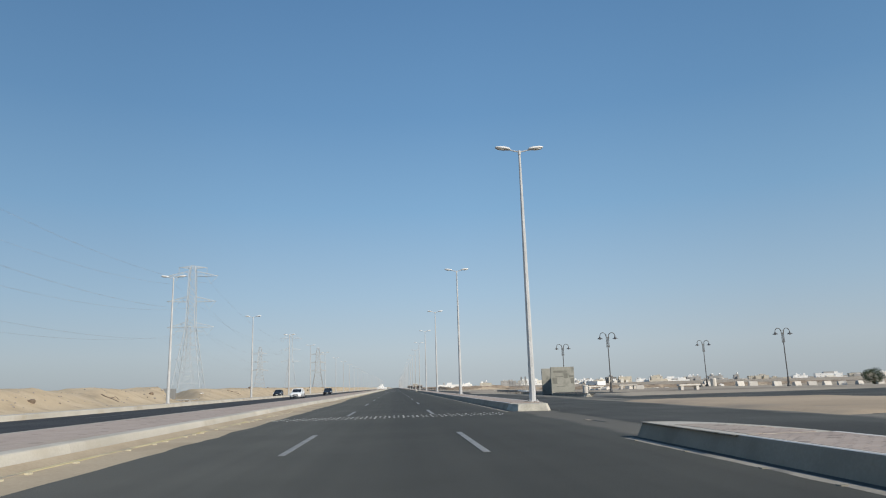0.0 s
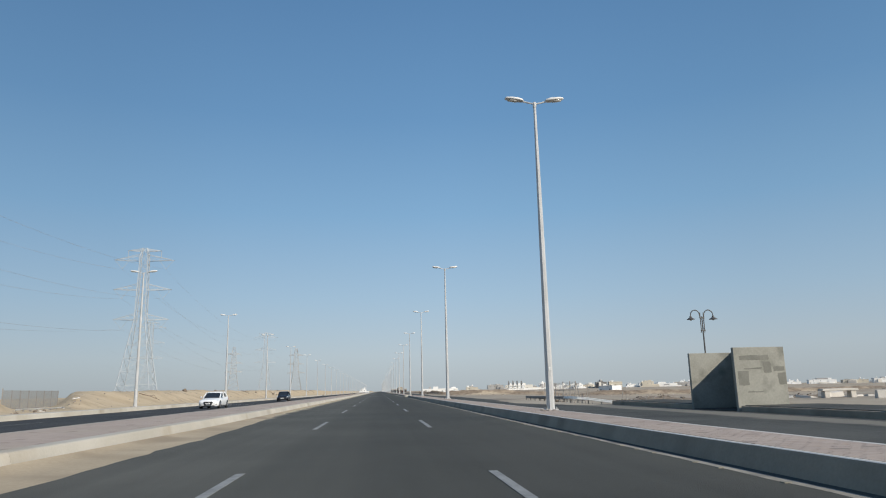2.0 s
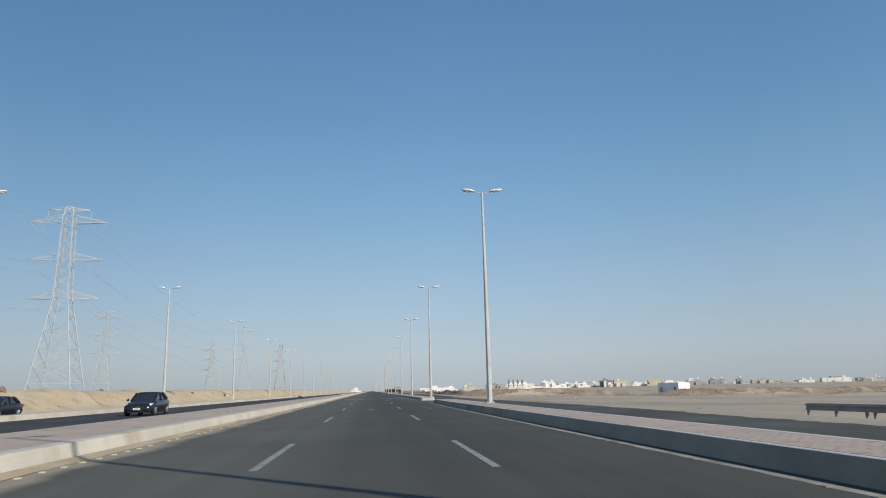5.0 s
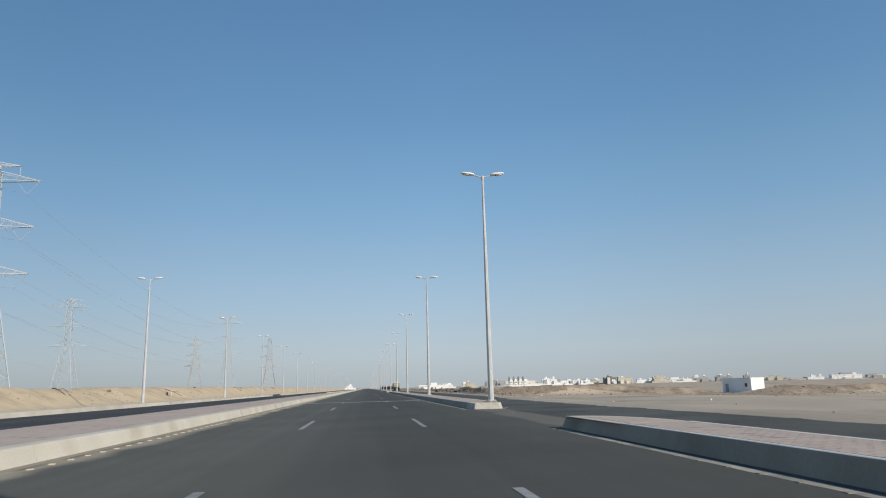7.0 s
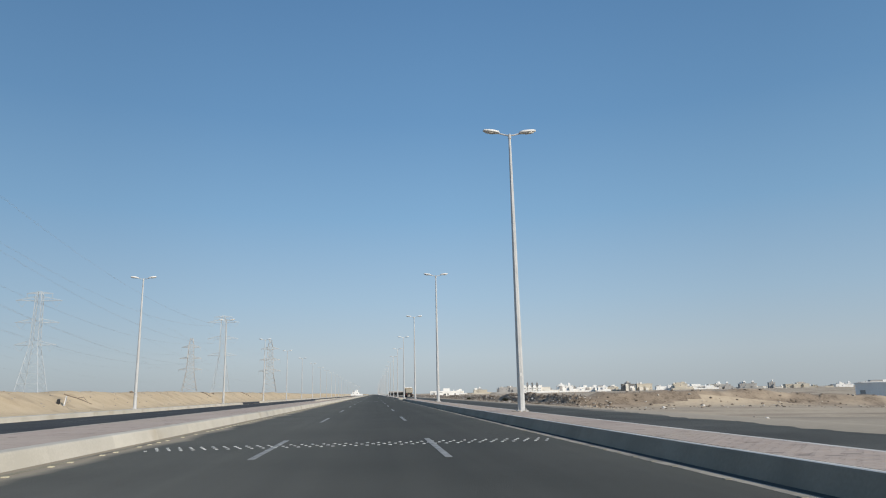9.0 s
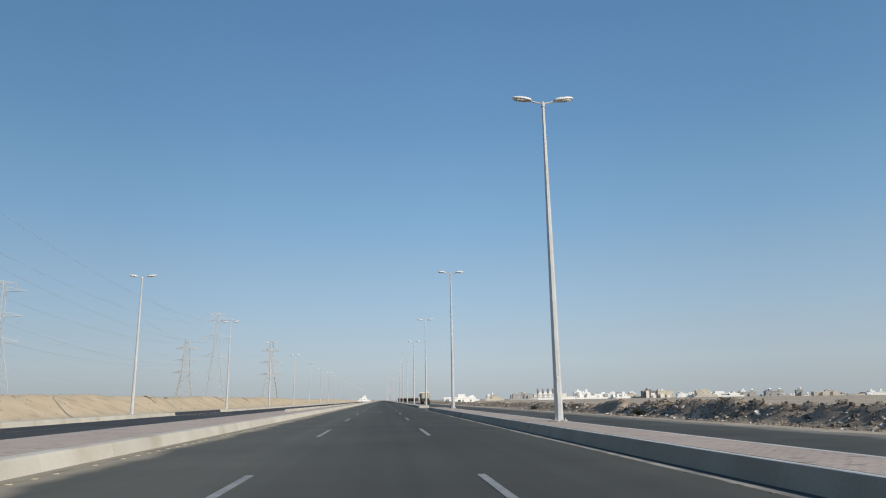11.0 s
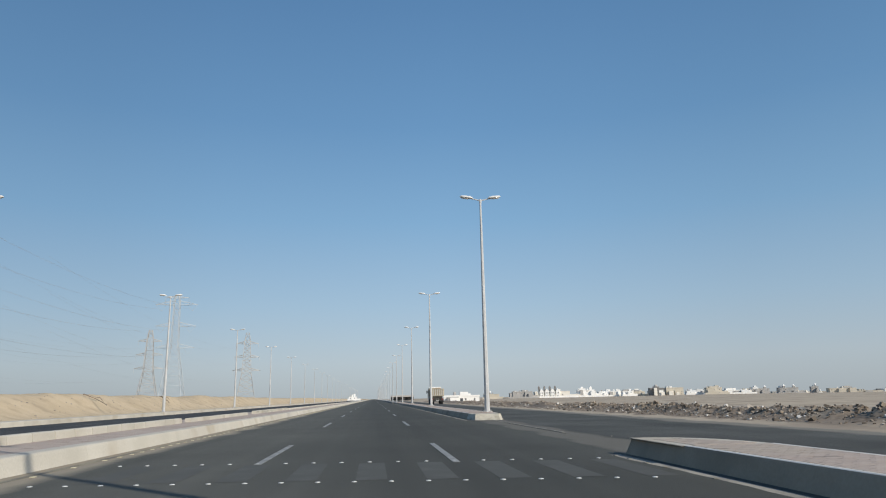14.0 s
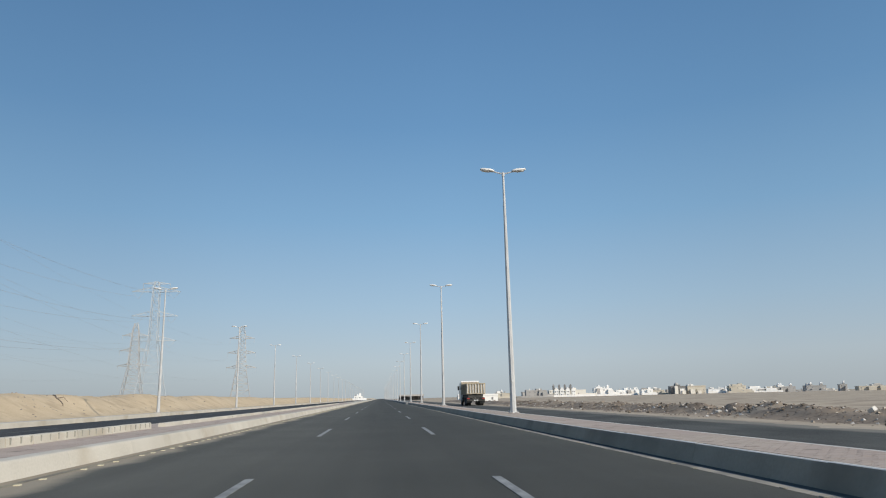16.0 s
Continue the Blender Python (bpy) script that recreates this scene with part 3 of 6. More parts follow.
def markings():
    dash = mesh_of("lane_dash", Shape().box(-0.065, 0.065, 0, 5.4, 0, 0.006), M_PAINT)
    faint = dash.copy()
    faint.materials[0] = M_PAINT_WORN
    for x in (-2.08, 1.54):
        for i in range(-3, 62):
            ob = part("lane_dash", dash, None, road)
            y = (12.9 if x < 0 else 12.2) + 17.3 * i
            ob.location = (x, y - 1.7 * math.exp(-((y - 150) / 30) ** 2), 0.001)
    for x in (-13.4, -17.0):
        for i in range(-2, 40):
            ob = part("lane_dash", faint, None, road_opp)
            ob.location = (x, 5.0 + 17.35 * i, 0.001)
    for i in range(60):
        y0 = -40 + i * 12.0
        s = Shape().box(-5.72, -5.60, y0, y0 + 11.96, 0.001, 0.05 if y0 < 30 else 0.006)
        part("edge_line", s, M_YELLOW if y0 < 100 else M_YELLOW_DULL, road)
    for name, x, y in (("straight_arrow", -0.3, 148.2), ("straight_arrow", -0.3, 296.8)):
        s = Shape()
        s.add([(x - 0.14, y - 1.4, 0.007), (x + 0.14, y - 1.4, 0.007), (x + 0.14, y + 1.9, 0.007), (x - 0.14, y + 1.9, 0.007)], [(0, 1, 2, 3)])
        s.add([(x - 0.49, y + 1.9, 0.007), (x + 0.49, y + 1.9, 0.007), (x + 0.06, y + 3.3, 0.007), (x - 0.06, y + 3.3, 0.007)], [(0, 1, 2, 3)])
        part(name, s, M_PAINT_WORN, road, "worn white arrow")
    for x, y in ((3.3, 148.2), (3.3, 297.2)):
        s = Shape()
        s.add([(x - 0.1, y - 1.0, 0.007), (x + 0.1, y - 1.0, 0.007), (x + 0.1, y + 1.6, 0.007), (x - 0.1, y + 1.6, 0.007)], [(0, 1, 2, 3)])
        s.add([(x - 0.1, y + 1.6, 0.007), (x + 0.1, y + 1.6, 0.007), (x - 0.25, y + 3.2, 0.007), (x - 0.5, y + 3.1, 0.007)], [(0, 1, 2, 3)])
        s.add([(x + 0.1, y + 0.2, 0.007), (x + 0.1, y + 0.7, 0.007), (x + 0.6, y + 1.2, 0.007), (x + 0.6, y + 0.7, 0.007)], [(0, 1, 2, 3)])
        s.add([(x + 0.5, y + 0.5, 0.007), (x + 0.95, y + 1.3, 0.007), (x + 0.45, y + 1.6, 0.007)], [(0, 1, 2)])
        part("turn_arrow", s, M_PAINT_WORN, road, "worn white turn arrow")
    stud = mesh_of("rumble_stud", Shape().rings([[(r * math.cos(2 * math.pi * j / 8), r * math.sin(2 * math.pi * j / 8), z) for j in range(8)] for r, z in ((0.042, 0), (0.036, 0.008), (0.018, 0.012))]), M_STUD, smooth=True)
    rows = [(27.0 + 0.5 * i, 0.37, 0.18 * (i % 2)) for i in range(5)] + [(303.75, 0.52, 0.0), (306.8, 0.52, 0.2)] + [(206.0 + 0.4 * i, 0.26, 0.13 * (i % 2)) for i in range(3)]
    for i in range(9):
        x = -4.1 + 1.03 * i
        s = Shape().add([(x - 0.23, 303.95 - 0.15 * x, 0.003), (x + 0.23, 303.95 - 0.15 * x, 0.003), (x + 0.23, 306.6 - 0.15 * x, 0.003), (x - 0.23, 306.6 - 0.15 * x, 0.003)], [(0, 1, 2, 3)])
        part("zebra_bar", s, M_ZEBRA, road, "almost worn away zebra bar")
    for y, step, off in rows:
        for i in range(int(9.4 / step)):
            ob = part("rumble_stud", stud, None, road)
            ob.location = (-4.9 + off + step * i, y - (0.15 if y > 300 else 0.03) * (-4.9 + step * i), 0.0)
    for y in (124.6, 125.3, 126.0, 303.4, 304.1):
        for i in range(18):
            ob = part("rumble_stud", stud, None, road_opp)
            ob.location = (-19.6 + 0.5 * i, y, 0.0)
    block = mesh_of("edge_stud", Shape().box(-0.042, 0.042, -0.05, 0.05, 0, 0.018), M_STUD_Y, bevel=0.010)
    rng = random.Random(5)
    rest, dusty = [], []
    low = mesh_of("edge_stud", Shape().box(-0.035, 0.035, -0.045, 0.045, 0, 0.011), M_STUD_DULL, bevel=0.006)
    for x, host in ((4.60, road), (-5.5, road)):
        for i in range(600):
            y = -10 + 0.78 * i
            if (x > 0 and (14 < y < 29 or 164 < y < 180 or 307 < y < 328.5)) or rng.random() < (0.35 if x > 0 else 0.12) or (x < 0 and y < 110 and rng.random() < 0.3):
                continue
            if 225 < y < 345:
                ob = part("edge_stud", low if x > 0 else block, None, host)
                ob.location = (x + rng.uniform(-0.015, 0.015), y + rng.uniform(-0.04, 0.04), 0)
            else:
                lift = 0.04 if x < 0 and y < 38 else 0.0
                (dusty if x > 0 else rest).append((x - 0.042, x + 0.042, y - 0.05, y + 0.05, 0, (0.011 if x > 0 else 0.018) + lift))
    tagged(part("edge_stud_rest", quads("edge_stud_rest", rest, M_STUD_Y), None, road), kind="stuff")
    tagged(part("edge_stud_rest", quads("edge_stud_rest", dusty, M_STUD_DULL), None, road), kind="stuff")


markings()


# ---- kerbed islands ----
def kerb_mesh(length, width, height, lean, mat, rnd=0.03, top=None):
    """A kerb block along y whose face is at x = 0, leaning back by lean; the block lies on the side of +x."""
    prof = [(0, -0.1), (lean * 0.8, height - rnd), (lean * 0.8 + rnd * 0.35, height - rnd * 0.3), (lean * 0.8 + rnd, height), (width - 0.01, height), (width, height - 0.01), (width, -0.1)]
    a = [(x, 0.0012, z) for x, z in prof]
    b = [(x, length - 0.0012, z) for x, z in prof]
    me = mesh_of("kerb_stone", Shape().rings([b, a]), mat)
    # upward faces take the painted sunlit tone, the sides keep the shade tone
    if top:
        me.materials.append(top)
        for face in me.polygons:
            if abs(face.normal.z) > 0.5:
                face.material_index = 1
    return me


PAVER_BOXES = []


def pave(x0, x1, y0, y1, z, tx, ty, rng, cut=None, out=None, across=False):
    """Pavers in running bond, in courses along the road or across it."""
    out = PAVER_BOXES if out is None else out
    if across:
        for j in range(int((y1 - y0) / ty)):
            a, x = y0 + j * ty, x0 - (tx / 2 if j % 2 else 0)
            while x < x1 - 0.02:
                u, v = max(x, x0), min(x + tx, x1)
                x += tx
                if v - u > 0.03 and not (cut and not cut((u + v) / 2, a + ty / 2)):
                    out.append((u + 0.003, v - 0.003, a + 0.004, a + ty - 0.004, z - 0.05, z + rng.uniform(-0.001, 0.001)))
        return
    k = max(1, int((x1 - x0) / tx))
    tx = (x1 - x0) / k
    for i in range(k):
        y = y0 - (ty / 2 if i % 2 else 0)
        while y < y1:
            a, b = max(y, y0), min(y + ty, y1)
            y += ty
            if b - a < 0.03:
                continue
            if cut and not cut(x0 + (i + 0.5) * tx, (a + b) / 2):
                continue
            g = 0.0025
            t = z + rng.uniform(-0.0006, 0.0006)
            out.append((x0 + i * tx + g, x0 + (i + 1) * tx - g, a + g, b - g, z - 0.05, t))


def kerb_row(parent, mesh, mirror, x, y0, y1, step, rng, z=0.0):
    y = y0
    while y < y1 - 0.3:
        ob = part("kerb_stone", mesh, None, parent)
        ob.matrix_basis = Matrix.LocRotScale((x + rng.uniform(-0.002, 0.002), (y if not mirror else y + step) + rng.choice((0, 0, 0, 0.012)), z + rng.uniform(-0.003, 0.003)), Euler((0, 0, math.pi if mirror else 0)), None)
        y += step


def islands():
    rng = random.Random(11)
    step = 3.4
    front = kerb_mesh(step, 0.255, 0.30, 0.19, M_KERB_SHADE_DARK, top=M_KERB_TOP_LIT)
    back = kerb_mesh(step, 0.16, 0.30, 0.03, M_KERB_SHADE_DARK, top=M_KERB_TOP_LIT)
    spans = ((-34.0, 14.3, False), (31.2, 164.4, True), (182.2, 307.0, True), (330.3, 470.0, True))
    for i, (y0, y1, nose) in enumerate(spans):
        isl = tagged(new("island_%d" % (i + 1)), "long kerbed island paved with pinkish concrete blocks", "traffic island", kind="structure")
        n = int((y1 - 2.4 - y0) / step)
        ye = y0 + n * step
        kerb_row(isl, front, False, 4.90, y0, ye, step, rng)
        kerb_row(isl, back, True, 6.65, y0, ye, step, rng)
        part("bed", Shape().box(5.145, 6.53, y0, ye, -0.05, 0.287), M_BED, isl)
        pave(5.165, 6.482, y0 + 0.01, ye, 0.302, 0.21, 0.14, rng, across=True)
        # rounded far end: the back edge swings over to the front corner
        if y1 < 460:
            L = y1 - ye
            outer = []
            for k in range(13):
                a = k / 12
                x = 4.95 + 1.70 * math.cos(a * math.pi / 2) ** 0.9
                y = ye + L * math.sin(a * math.pi / 2)
                outer.append((x, y))
            ring_low = [(4.92, ye)] + [(4.92, ye + L)] + outer[::-1]
            s = Shape().rings([[(x, y, -0.05) for x, y in ring_low], [(x + 0.14 * min(1.0, max(0.0, (5.6 - x) / 0.65)), y - 0.05 * (y > ye), 0.27) for x, y in ring_low], [(5.82 + (x - 5.82) * 0.90, ye + (y - ye) * 0.985, 0.295) for x, y in ring_low]])
            # sides of the end wear the painted shade tone too
            part("kerb_end", s, M_KERB_SHADE_DARK, isl, "rounded concrete kerb end")
            part("end_cap", Shape().rings([[(5.82 + (x - 5.82) * k, ye + (y - ye) * k2, z) for x, y in ring_low] for k, k2, z in ((0.90, 0.985, 0.285), (0.87, 0.97, 0.2985))]), M_KERB, isl, "pale worn top of the kerb end")

            def inside(x, y, ye=ye, L=L):
                t = (y - ye) / (L - 0.16)
                return t < 0.72 and x - 5.22 < 1.10 * math.sqrt(max(0.0, 1 - (t / 0.78) ** 2))
            pave(5.225, 6.482, ye, y1 - 0.2, 0.304, 0.21, 0.14, rng, inside, across=True)
        if nose:
            yn = y0
            pts = [(4.90, yn), (4.90, yn - 1.3), (5.12, yn - 1.78), (6.40, yn - 2.0), (6.58, yn - 1.7), (6.65, yn)]
            top = [(5.03, yn), (5.03, yn - 1.2), (5.18, yn - 1.60), (6.33, yn - 1.80), (6.48, yn - 1.55), (6.60, yn)]
            s = Shape().rings([[(x, y, -0.05) for x, y in pts], [(x, y, 0.24) for x, y in top], [(x * 0.985 + 0.09, y + 0.03, 0.285) for x, y in top]])
            part("concrete_nose", rough("concrete_nose", s, M_NOSE, 9, 0.022, yn), None, isl, "worn cast concrete island nose")
            crumbs = Shape()
            for k in range(9):
                r = rng.uniform(0.015, 0.035)
                crumbs.lump((rng.uniform(4.85, 6.9), yn - rng.uniform(1.2, 2.5), r * 0.3), (r, r, r * 0.6), rng)
            part("crumbled_concrete", crumbs, M_STONE, isl)
    # the paved strip towards the oncoming carriageway
    med = tagged(new("median"), "broad median paved with pink concrete blocks behind pale kerbs", "median", kind="structure")
    left = kerb_mesh(step, 0.5, 0.31, 0.14, M_KERB, 0.05)
    kerb_row(med, left, True, -5.95, -34, 520, step, rng)
    thin = kerb_mesh(step, 0.16, 0.30, 0.03, M_KERB)
    kerb_row(med, thin, False, -9.95, -34, 520, step, rng)
    part("bed", Shape().box(-9.8, -6.4, -40, 520, -0.05, 0.2972), M_BED, med)
    pave(-9.79, -6.46, -6, 306, 0.30, 0.2, 0.2, rng)
    pave(-9.79, -6.46, 306, 430, 0.30, 0.2, 0.2, rng)
    part("far_paving", Shape().box(-9.79, -6.46, 430, 520, 0.2, 0.298), M_PAVER, med)
    # inner upstand along the last stretch
    up = tagged(new("median_upstand"), "low cast concrete upstand on the median with dark joints", "low wall", kind="structure")
    stone = mesh_of("upstand_block", Shape().rings([[(-0.16, y, 0.25), (0.16, y, 0.25), (0.13, y, 0.57), (0.10, y, 0.60), (-0.10, y, 0.60), (-0.13, y, 0.57)] for y in (0.02, 1.18)]), M_KERB)
    for y0, y1, dz in ((293.5, 325.0, -0.09), (326.2, 341.6, -0.13), (343.6, 361.8, -0.09), (363.2, 476.0, -0.16)):
        for i in range(int((y1 - y0) / 1.2)):
            ob = part("upstand_block", stone, None, up)
            ob.location = (-8.25 + rng.uniform(-0.006, 0.006), y0 + 1.2 * i, dz + rng.uniform(-0.006, 0.006))
    slot = mesh_of("weep_slot", Shape().box(0.09, 0.156, -0.016, 0.016, 0.44, 0.585), M_CONC)
    for i in range(39):
        part("weep_slot", slot, None, up, "dark narrow slot").location = (-8.25, 343.9 + 0.46 * i, -0.09)
    # island on the far side of the oncoming carriageway, open for a turn
    isl = tagged(new("island_left"), "sandy pale kerbed island along the oncoming carriageway", "traffic island", kind="structure")
    wide = kerb_mesh(6.8, 0.3, 0.30, 0.06, M_KERB)
    for a, b in ((-34, 124), (134, 304), (331, 520)):
        kerb_row(isl, wide, True, -20.6, a, b, 6.8, rng)
        n = math.ceil((b - a - 0.3) / 6.8) * 6.8
        part("fill", Shape().box(-22.3, -20.85, a, a + n, -0.05, 0.285), M_KERB, isl)
    # plain continuation to the horizon
    far = tagged(new("far_islands"), "distant continuation of the pale kerbed islands", "traffic island", kind="structure")
    part("far_kerb", Shape().box(4.85, 6.64, 470, 1700, -0.05, 0.3), M_KERB_GREY, far)
    part("far_kerb", Shape().box(-9.9, -5.98, 521, 1700, -0.05, 0.3), M_KERB, far)
    part("far_kerb", Shape().box(-22.3, -20.62, 526, 1700, -0.05, 0.3), M_KERB, far)

    # sand drifted along the kerb, and flush kerb strips across the openings
    drift = Shape()
    ys = [-34 + 0.8 * i for i in range(230)]
    edge = []
    for y in ys:
        w = 1.22 + 0.16 * wave(0, y, 0.35, 1) + 0.10 * wave(0, y, 1.3, 2)
        w *= 1 - 0.74 * smooth01((y - 60) / 30)
        if y > 120:
            w *= 1 - smooth01((y - 120) / 28) * 0.9
        edge.append(max(w, 0.06))
    for i, y in enumerate(ys):
        z = 0.03 + 0.012 * wave(3, y, 0.6)
        drift.v += [(-5.97, y, 0.05 + 0.09 * min(1.0, edge[i]) * (1 - smooth01((y - 48) / 24))), (-5.93 + edge[i] * 0.18, y, z + 0.012), (-5.93 + edge[i] * 0.55, y, z * 0.8), (-5.93 + edge[i], y, -0.002)]
    drift.f = [(4 * i + k, 4 * i + k + 1, 4 * i + k + 5, 4 * i + k + 4) for i in range(len(ys) - 1) for k in (0, 1, 2)]
    tagged(new("sand_drift", mesh_of("sand_drift", drift, M_DRIFT, smooth=True)), "tan sand drifted along the median kerb", "sand", kind="stuff")
    strip = tagged(new("flush_kerb"), "low worn concrete lip across an island opening", "kerb", kind="structure")
    for i in range(4):
        part("kerb_stone", Shape().box(5.92, 5.99, 315.2 + 3.2 * i, 318.38 + 3.2 * i, -0.05, 0.010 - 0.004 * (i % 2)), M_GUTTER, strip)
    # near-black strip painted in for the shadow beside the raised lip
    part("open_joint", Shape().box(5.85, 5.90, 314.6, 323.5, -0.05, -0.001), M_CHASSIS, strip)
    slit = tagged(new("road_joint"), "short open joint with a crumbled edge in the crossing", "joint", kind="structure")
    part("open_joint", Shape().box(5.88, 5.98, 19.8, 20.9, -0.05, 0.0), M_CHASSIS, slit)
    part("joint_edge", Shape().box(5.76, 5.88, 20.9, 21.4, -0.05, 0.004), M_KERB_SHADE_DARK, slit)
    # sand lying over the outer side of the service road
    bends = ((84, 13.8), (87, 12.3), (91, 11.2), (96, 10.5), (100, 10.6), (105, 11.0), (110, 11.6), (116, 12.0), (126, 12.1), (143, 12.4), (170, 11.8), (186, 11.4), (200, 11.3), (214, 12.2), (228, 13.1), (240, 13.35), (470, 13.35))

    def sand_edge(y):
        for (a, xa), (b, xb) in zip(bends, bends[1:]):
            if y <= b:
                return xa + (xb - xa) * smooth01((y - a) / (b - a))
        return 13.35
    s = Shape()
    n = 9
    ys = [84 + 0.4 * i for i in range(966)]
    for y in ys:
        x0 = sand_edge(y) - 0.5
        for k in range(n):
            x = x0 + (13.9 - x0) * k / (n - 1)
            fray = 0.016 * wave(x, y, 0.35, 5) + 0.012 * wave(x, y, 1.1, 6) + 0.006 * wave(x, y, 2.6, 7)
            z = -0.026 + 0.022 * smooth01((x - x0) / 0.9) + fray * (1 - smooth01((x - x0) / 2.2)) + 0.02 * smooth01((x - x0 - 0.6) / 1.6)
            s.v.append((x, y, z if k < n - 1 else -0.03))
    s.f = [(n * i + k, n * i + k + 1, n * (i + 1) + k + 1, n * (i + 1) + k) for i in range(len(ys) - 1) for k in range(n - 1)]
    tagged(new("verge_sand", mesh_of("verge_sand", s, M_PLAIN, smooth=True)), "pale sand blown over the edge of the service road", "sand", kind="stuff")
    # a low tan patch of sand in the junction
    s = Shape()
    nx, ny = 50, 96
    for j in range(ny):
        for i in range(nx):
            x, y = 11.2 + 13.2 * i / (nx - 1), 18.4 + 25.2 * j / (ny - 1)
            top = 39.6 - 0.5 * max(0.0, x - 17.5)
            inside = min(smooth01((x - 12.5 - 0.4 * wave(0, y, 0.3, 4)) / 1.1), smooth01((y - 19.0) / 1.0), smooth01((top - y) / 1.4), smooth01((23.9 - x) / 1.5))
            s.v.append((x, y, -0.04 + 0.115 * inside + 0.016 * wave(x, y, 0.5, 2) + 0.012 * wave(x, y, 1.5, 3)))
    s.f = [(nx * j + i, nx * j + i + 1, nx * (j + 1) + i + 1, nx * (j + 1) + i) for j in range(ny - 1) for i in range(nx - 1)]
    tagged(new("sand_patch", mesh_of("sand_patch", s, M_LOTSAND, smooth=True)), "low tan patch of sand lying on the junction asphalt", "sand", kind="stuff")
    # pale dust in the gutter at the foot of the island kerb
    for y0, y1 in ((-34, 14), (29.2, 163.6), (180.2, 306.8), (328.2, 470)):
        s = Shape()
        ys = [y0 + (y1 - y0) * i / 260 for i in range(261)]
        for y in ys:
            w = 0.12 + 0.06 * wave(1, y, 0.25, 5) + 0.06 * wave(1, y, 1.1, 6)
            s.v += [(4.76, y, 0.006), (4.72, y, 0.009), (4.71 - max(w, 0.03), y, -0.001)]
        s.f = [(3 * i + k, 3 * i + k + 3, 3 * i + k + 4, 3 * i + k + 1) for i in range(260) for k in (0, 1)]
        tagged(new("gutter_dust", mesh_of("gutter_dust", s, M_GUTTER, smooth=True)), "pale dust lying along the foot of the island kerb", "dust", kind="stuff")


islands()


# ---- street lamps ----
def octagon(r, z, x=0.0, y=0.0):
    return [(x + r * math.cos(math.pi / 8 + j * math.pi / 4), y + r * math.sin(math.pi / 8 + j * math.pi / 4), z) for j in range(8)]


def street_lamp(height):
    lamp = thing("street_lamp", "tall pale galvanised octagonal street lamp with two lamp heads", "street lamp", group="street lamps along the road")
    part("pole", Shape().rings([octagon(r, z) for r, z in ((0.155, 0.0), (0.15, 0.4), (0.10, height * 0.6), (0.055, height - 0.12), (0.05, height - 0.05))]), M_POLE, lamp)
    part("base_plate", Shape().box(-0.24, 0.24, -0.24, 0.24, 0.0, 0.03), M_POLE, lamp, bevel=0.008)
    for sx in (-0.18, 0.18):
        for sy in (-0.18, 0.18):
            part("anchor_bolt", Shape().lathe(((0.028, 0.03), (0.028, 0.06), (0.014, 0.06), (0.014, 0.12)), 6, sx, sy), M_POLE, lamp)
    rng = random.Random(3)
    grout = Shape()
    for k in range(22):
        a = rng.uniform(0, 6.3)
        r = rng.uniform(0.025, 0.06)
        grout.lump((0.3 * math.cos(a) - 0.06, 0.3 * math.sin(a), 0.02), (r, r, r * 0.7), rng)
    tagged(part("broken_grout", grout, M_STONE, lamp, "broken mortar round the foot"), kind="stuff")
    door = part("service_door", Shape().box(-0.06, 0.06, -0.153, -0.142, 0.55, 0.95), M_POLE, lamp, bevel=0.004)
    tag = part("number_tag", Shape().box(-0.035, 0.035, -0.147, -0.138, 1.46, 1.58), M_HEAD, lamp, "small white tag")
    for k in range(3):
        part("printed_bar", Shape().box(-0.022, 0.022, -0.150, -0.146, 1.48 + 0.03 * k, 1.49 + 0.03 * k), M_RAIL, tag)
    part("collar", Shape().lathe(((0.075, height - 0.2), (0.075, height - 0.02), (0.05, height + 0.02)), 10), M_POLE, lamp)
    for s in (-1, 1):
        part("arm", Shape().tube([(0, 0, height - 0.06), (s * 0.25, 0, height - 0.01), (s * 0.52, 0, height + 0.06)], 0.032), M_POLE, lamp)
        # a rounded housing, fuller near the pole, tapering to the tip
        rings = []
        for t, w, h in ((0.0, 0.06, 0.05), (0.06, 0.13, 0.09), (0.3, 0.17, 0.12), (0.6, 0.16, 0.11), (0.85, 0.12, 0.08), (0.92, 0.06, 0.04)):
            z = height + 0.07 + t * 0.11
            ring = [(s * (0.45 + t * 0.82), w * math.cos(a), z + h * math.sin(a) * (1.0 if math.sin(a) > 0 else 0.45)) for a in (2 * math.pi * j / 12 for j in range(12))]
            rings.append(ring if s > 0 else ring[::-1])
        head = part("lamp_head", Shape().rings(rings), M_HEAD, lamp, "pale rounded lamp head", smooth=True)
        lens = []
        for t, w in ((0.34, 0.05), (0.38, 0.11), (0.62, 0.11), (0.80, 0.06)):
            z = height + 0.07 + t * 0.11 - 0.055
            lens.append([(s * (0.45 + t * 0.82), w * math.cos(a), z + 0.035 * math.sin(a)) for a in (2 * math.pi * j / 10 for j in range(10))])
        part("glass_bowl", Shape().rings(lens), M_LENS, head, smooth=True)
    return lamp


first = street_lamp(12.2)
first.matrix_basis = pose(6.31, 32.05, 0.30)
RIGHT_Y = (-5.6, 67.8, 106.4, 143.8, 182.3, 218.4, 256.2, 293.6, 331.9, 369.6, 406.8)
for y in RIGHT_Y + tuple(444.5 + 37.6 * i for i in range(24)):
    copy_thing(first, pose(6.31, y, 0.30, 0, 0, 1.5 * math.sin(y)))
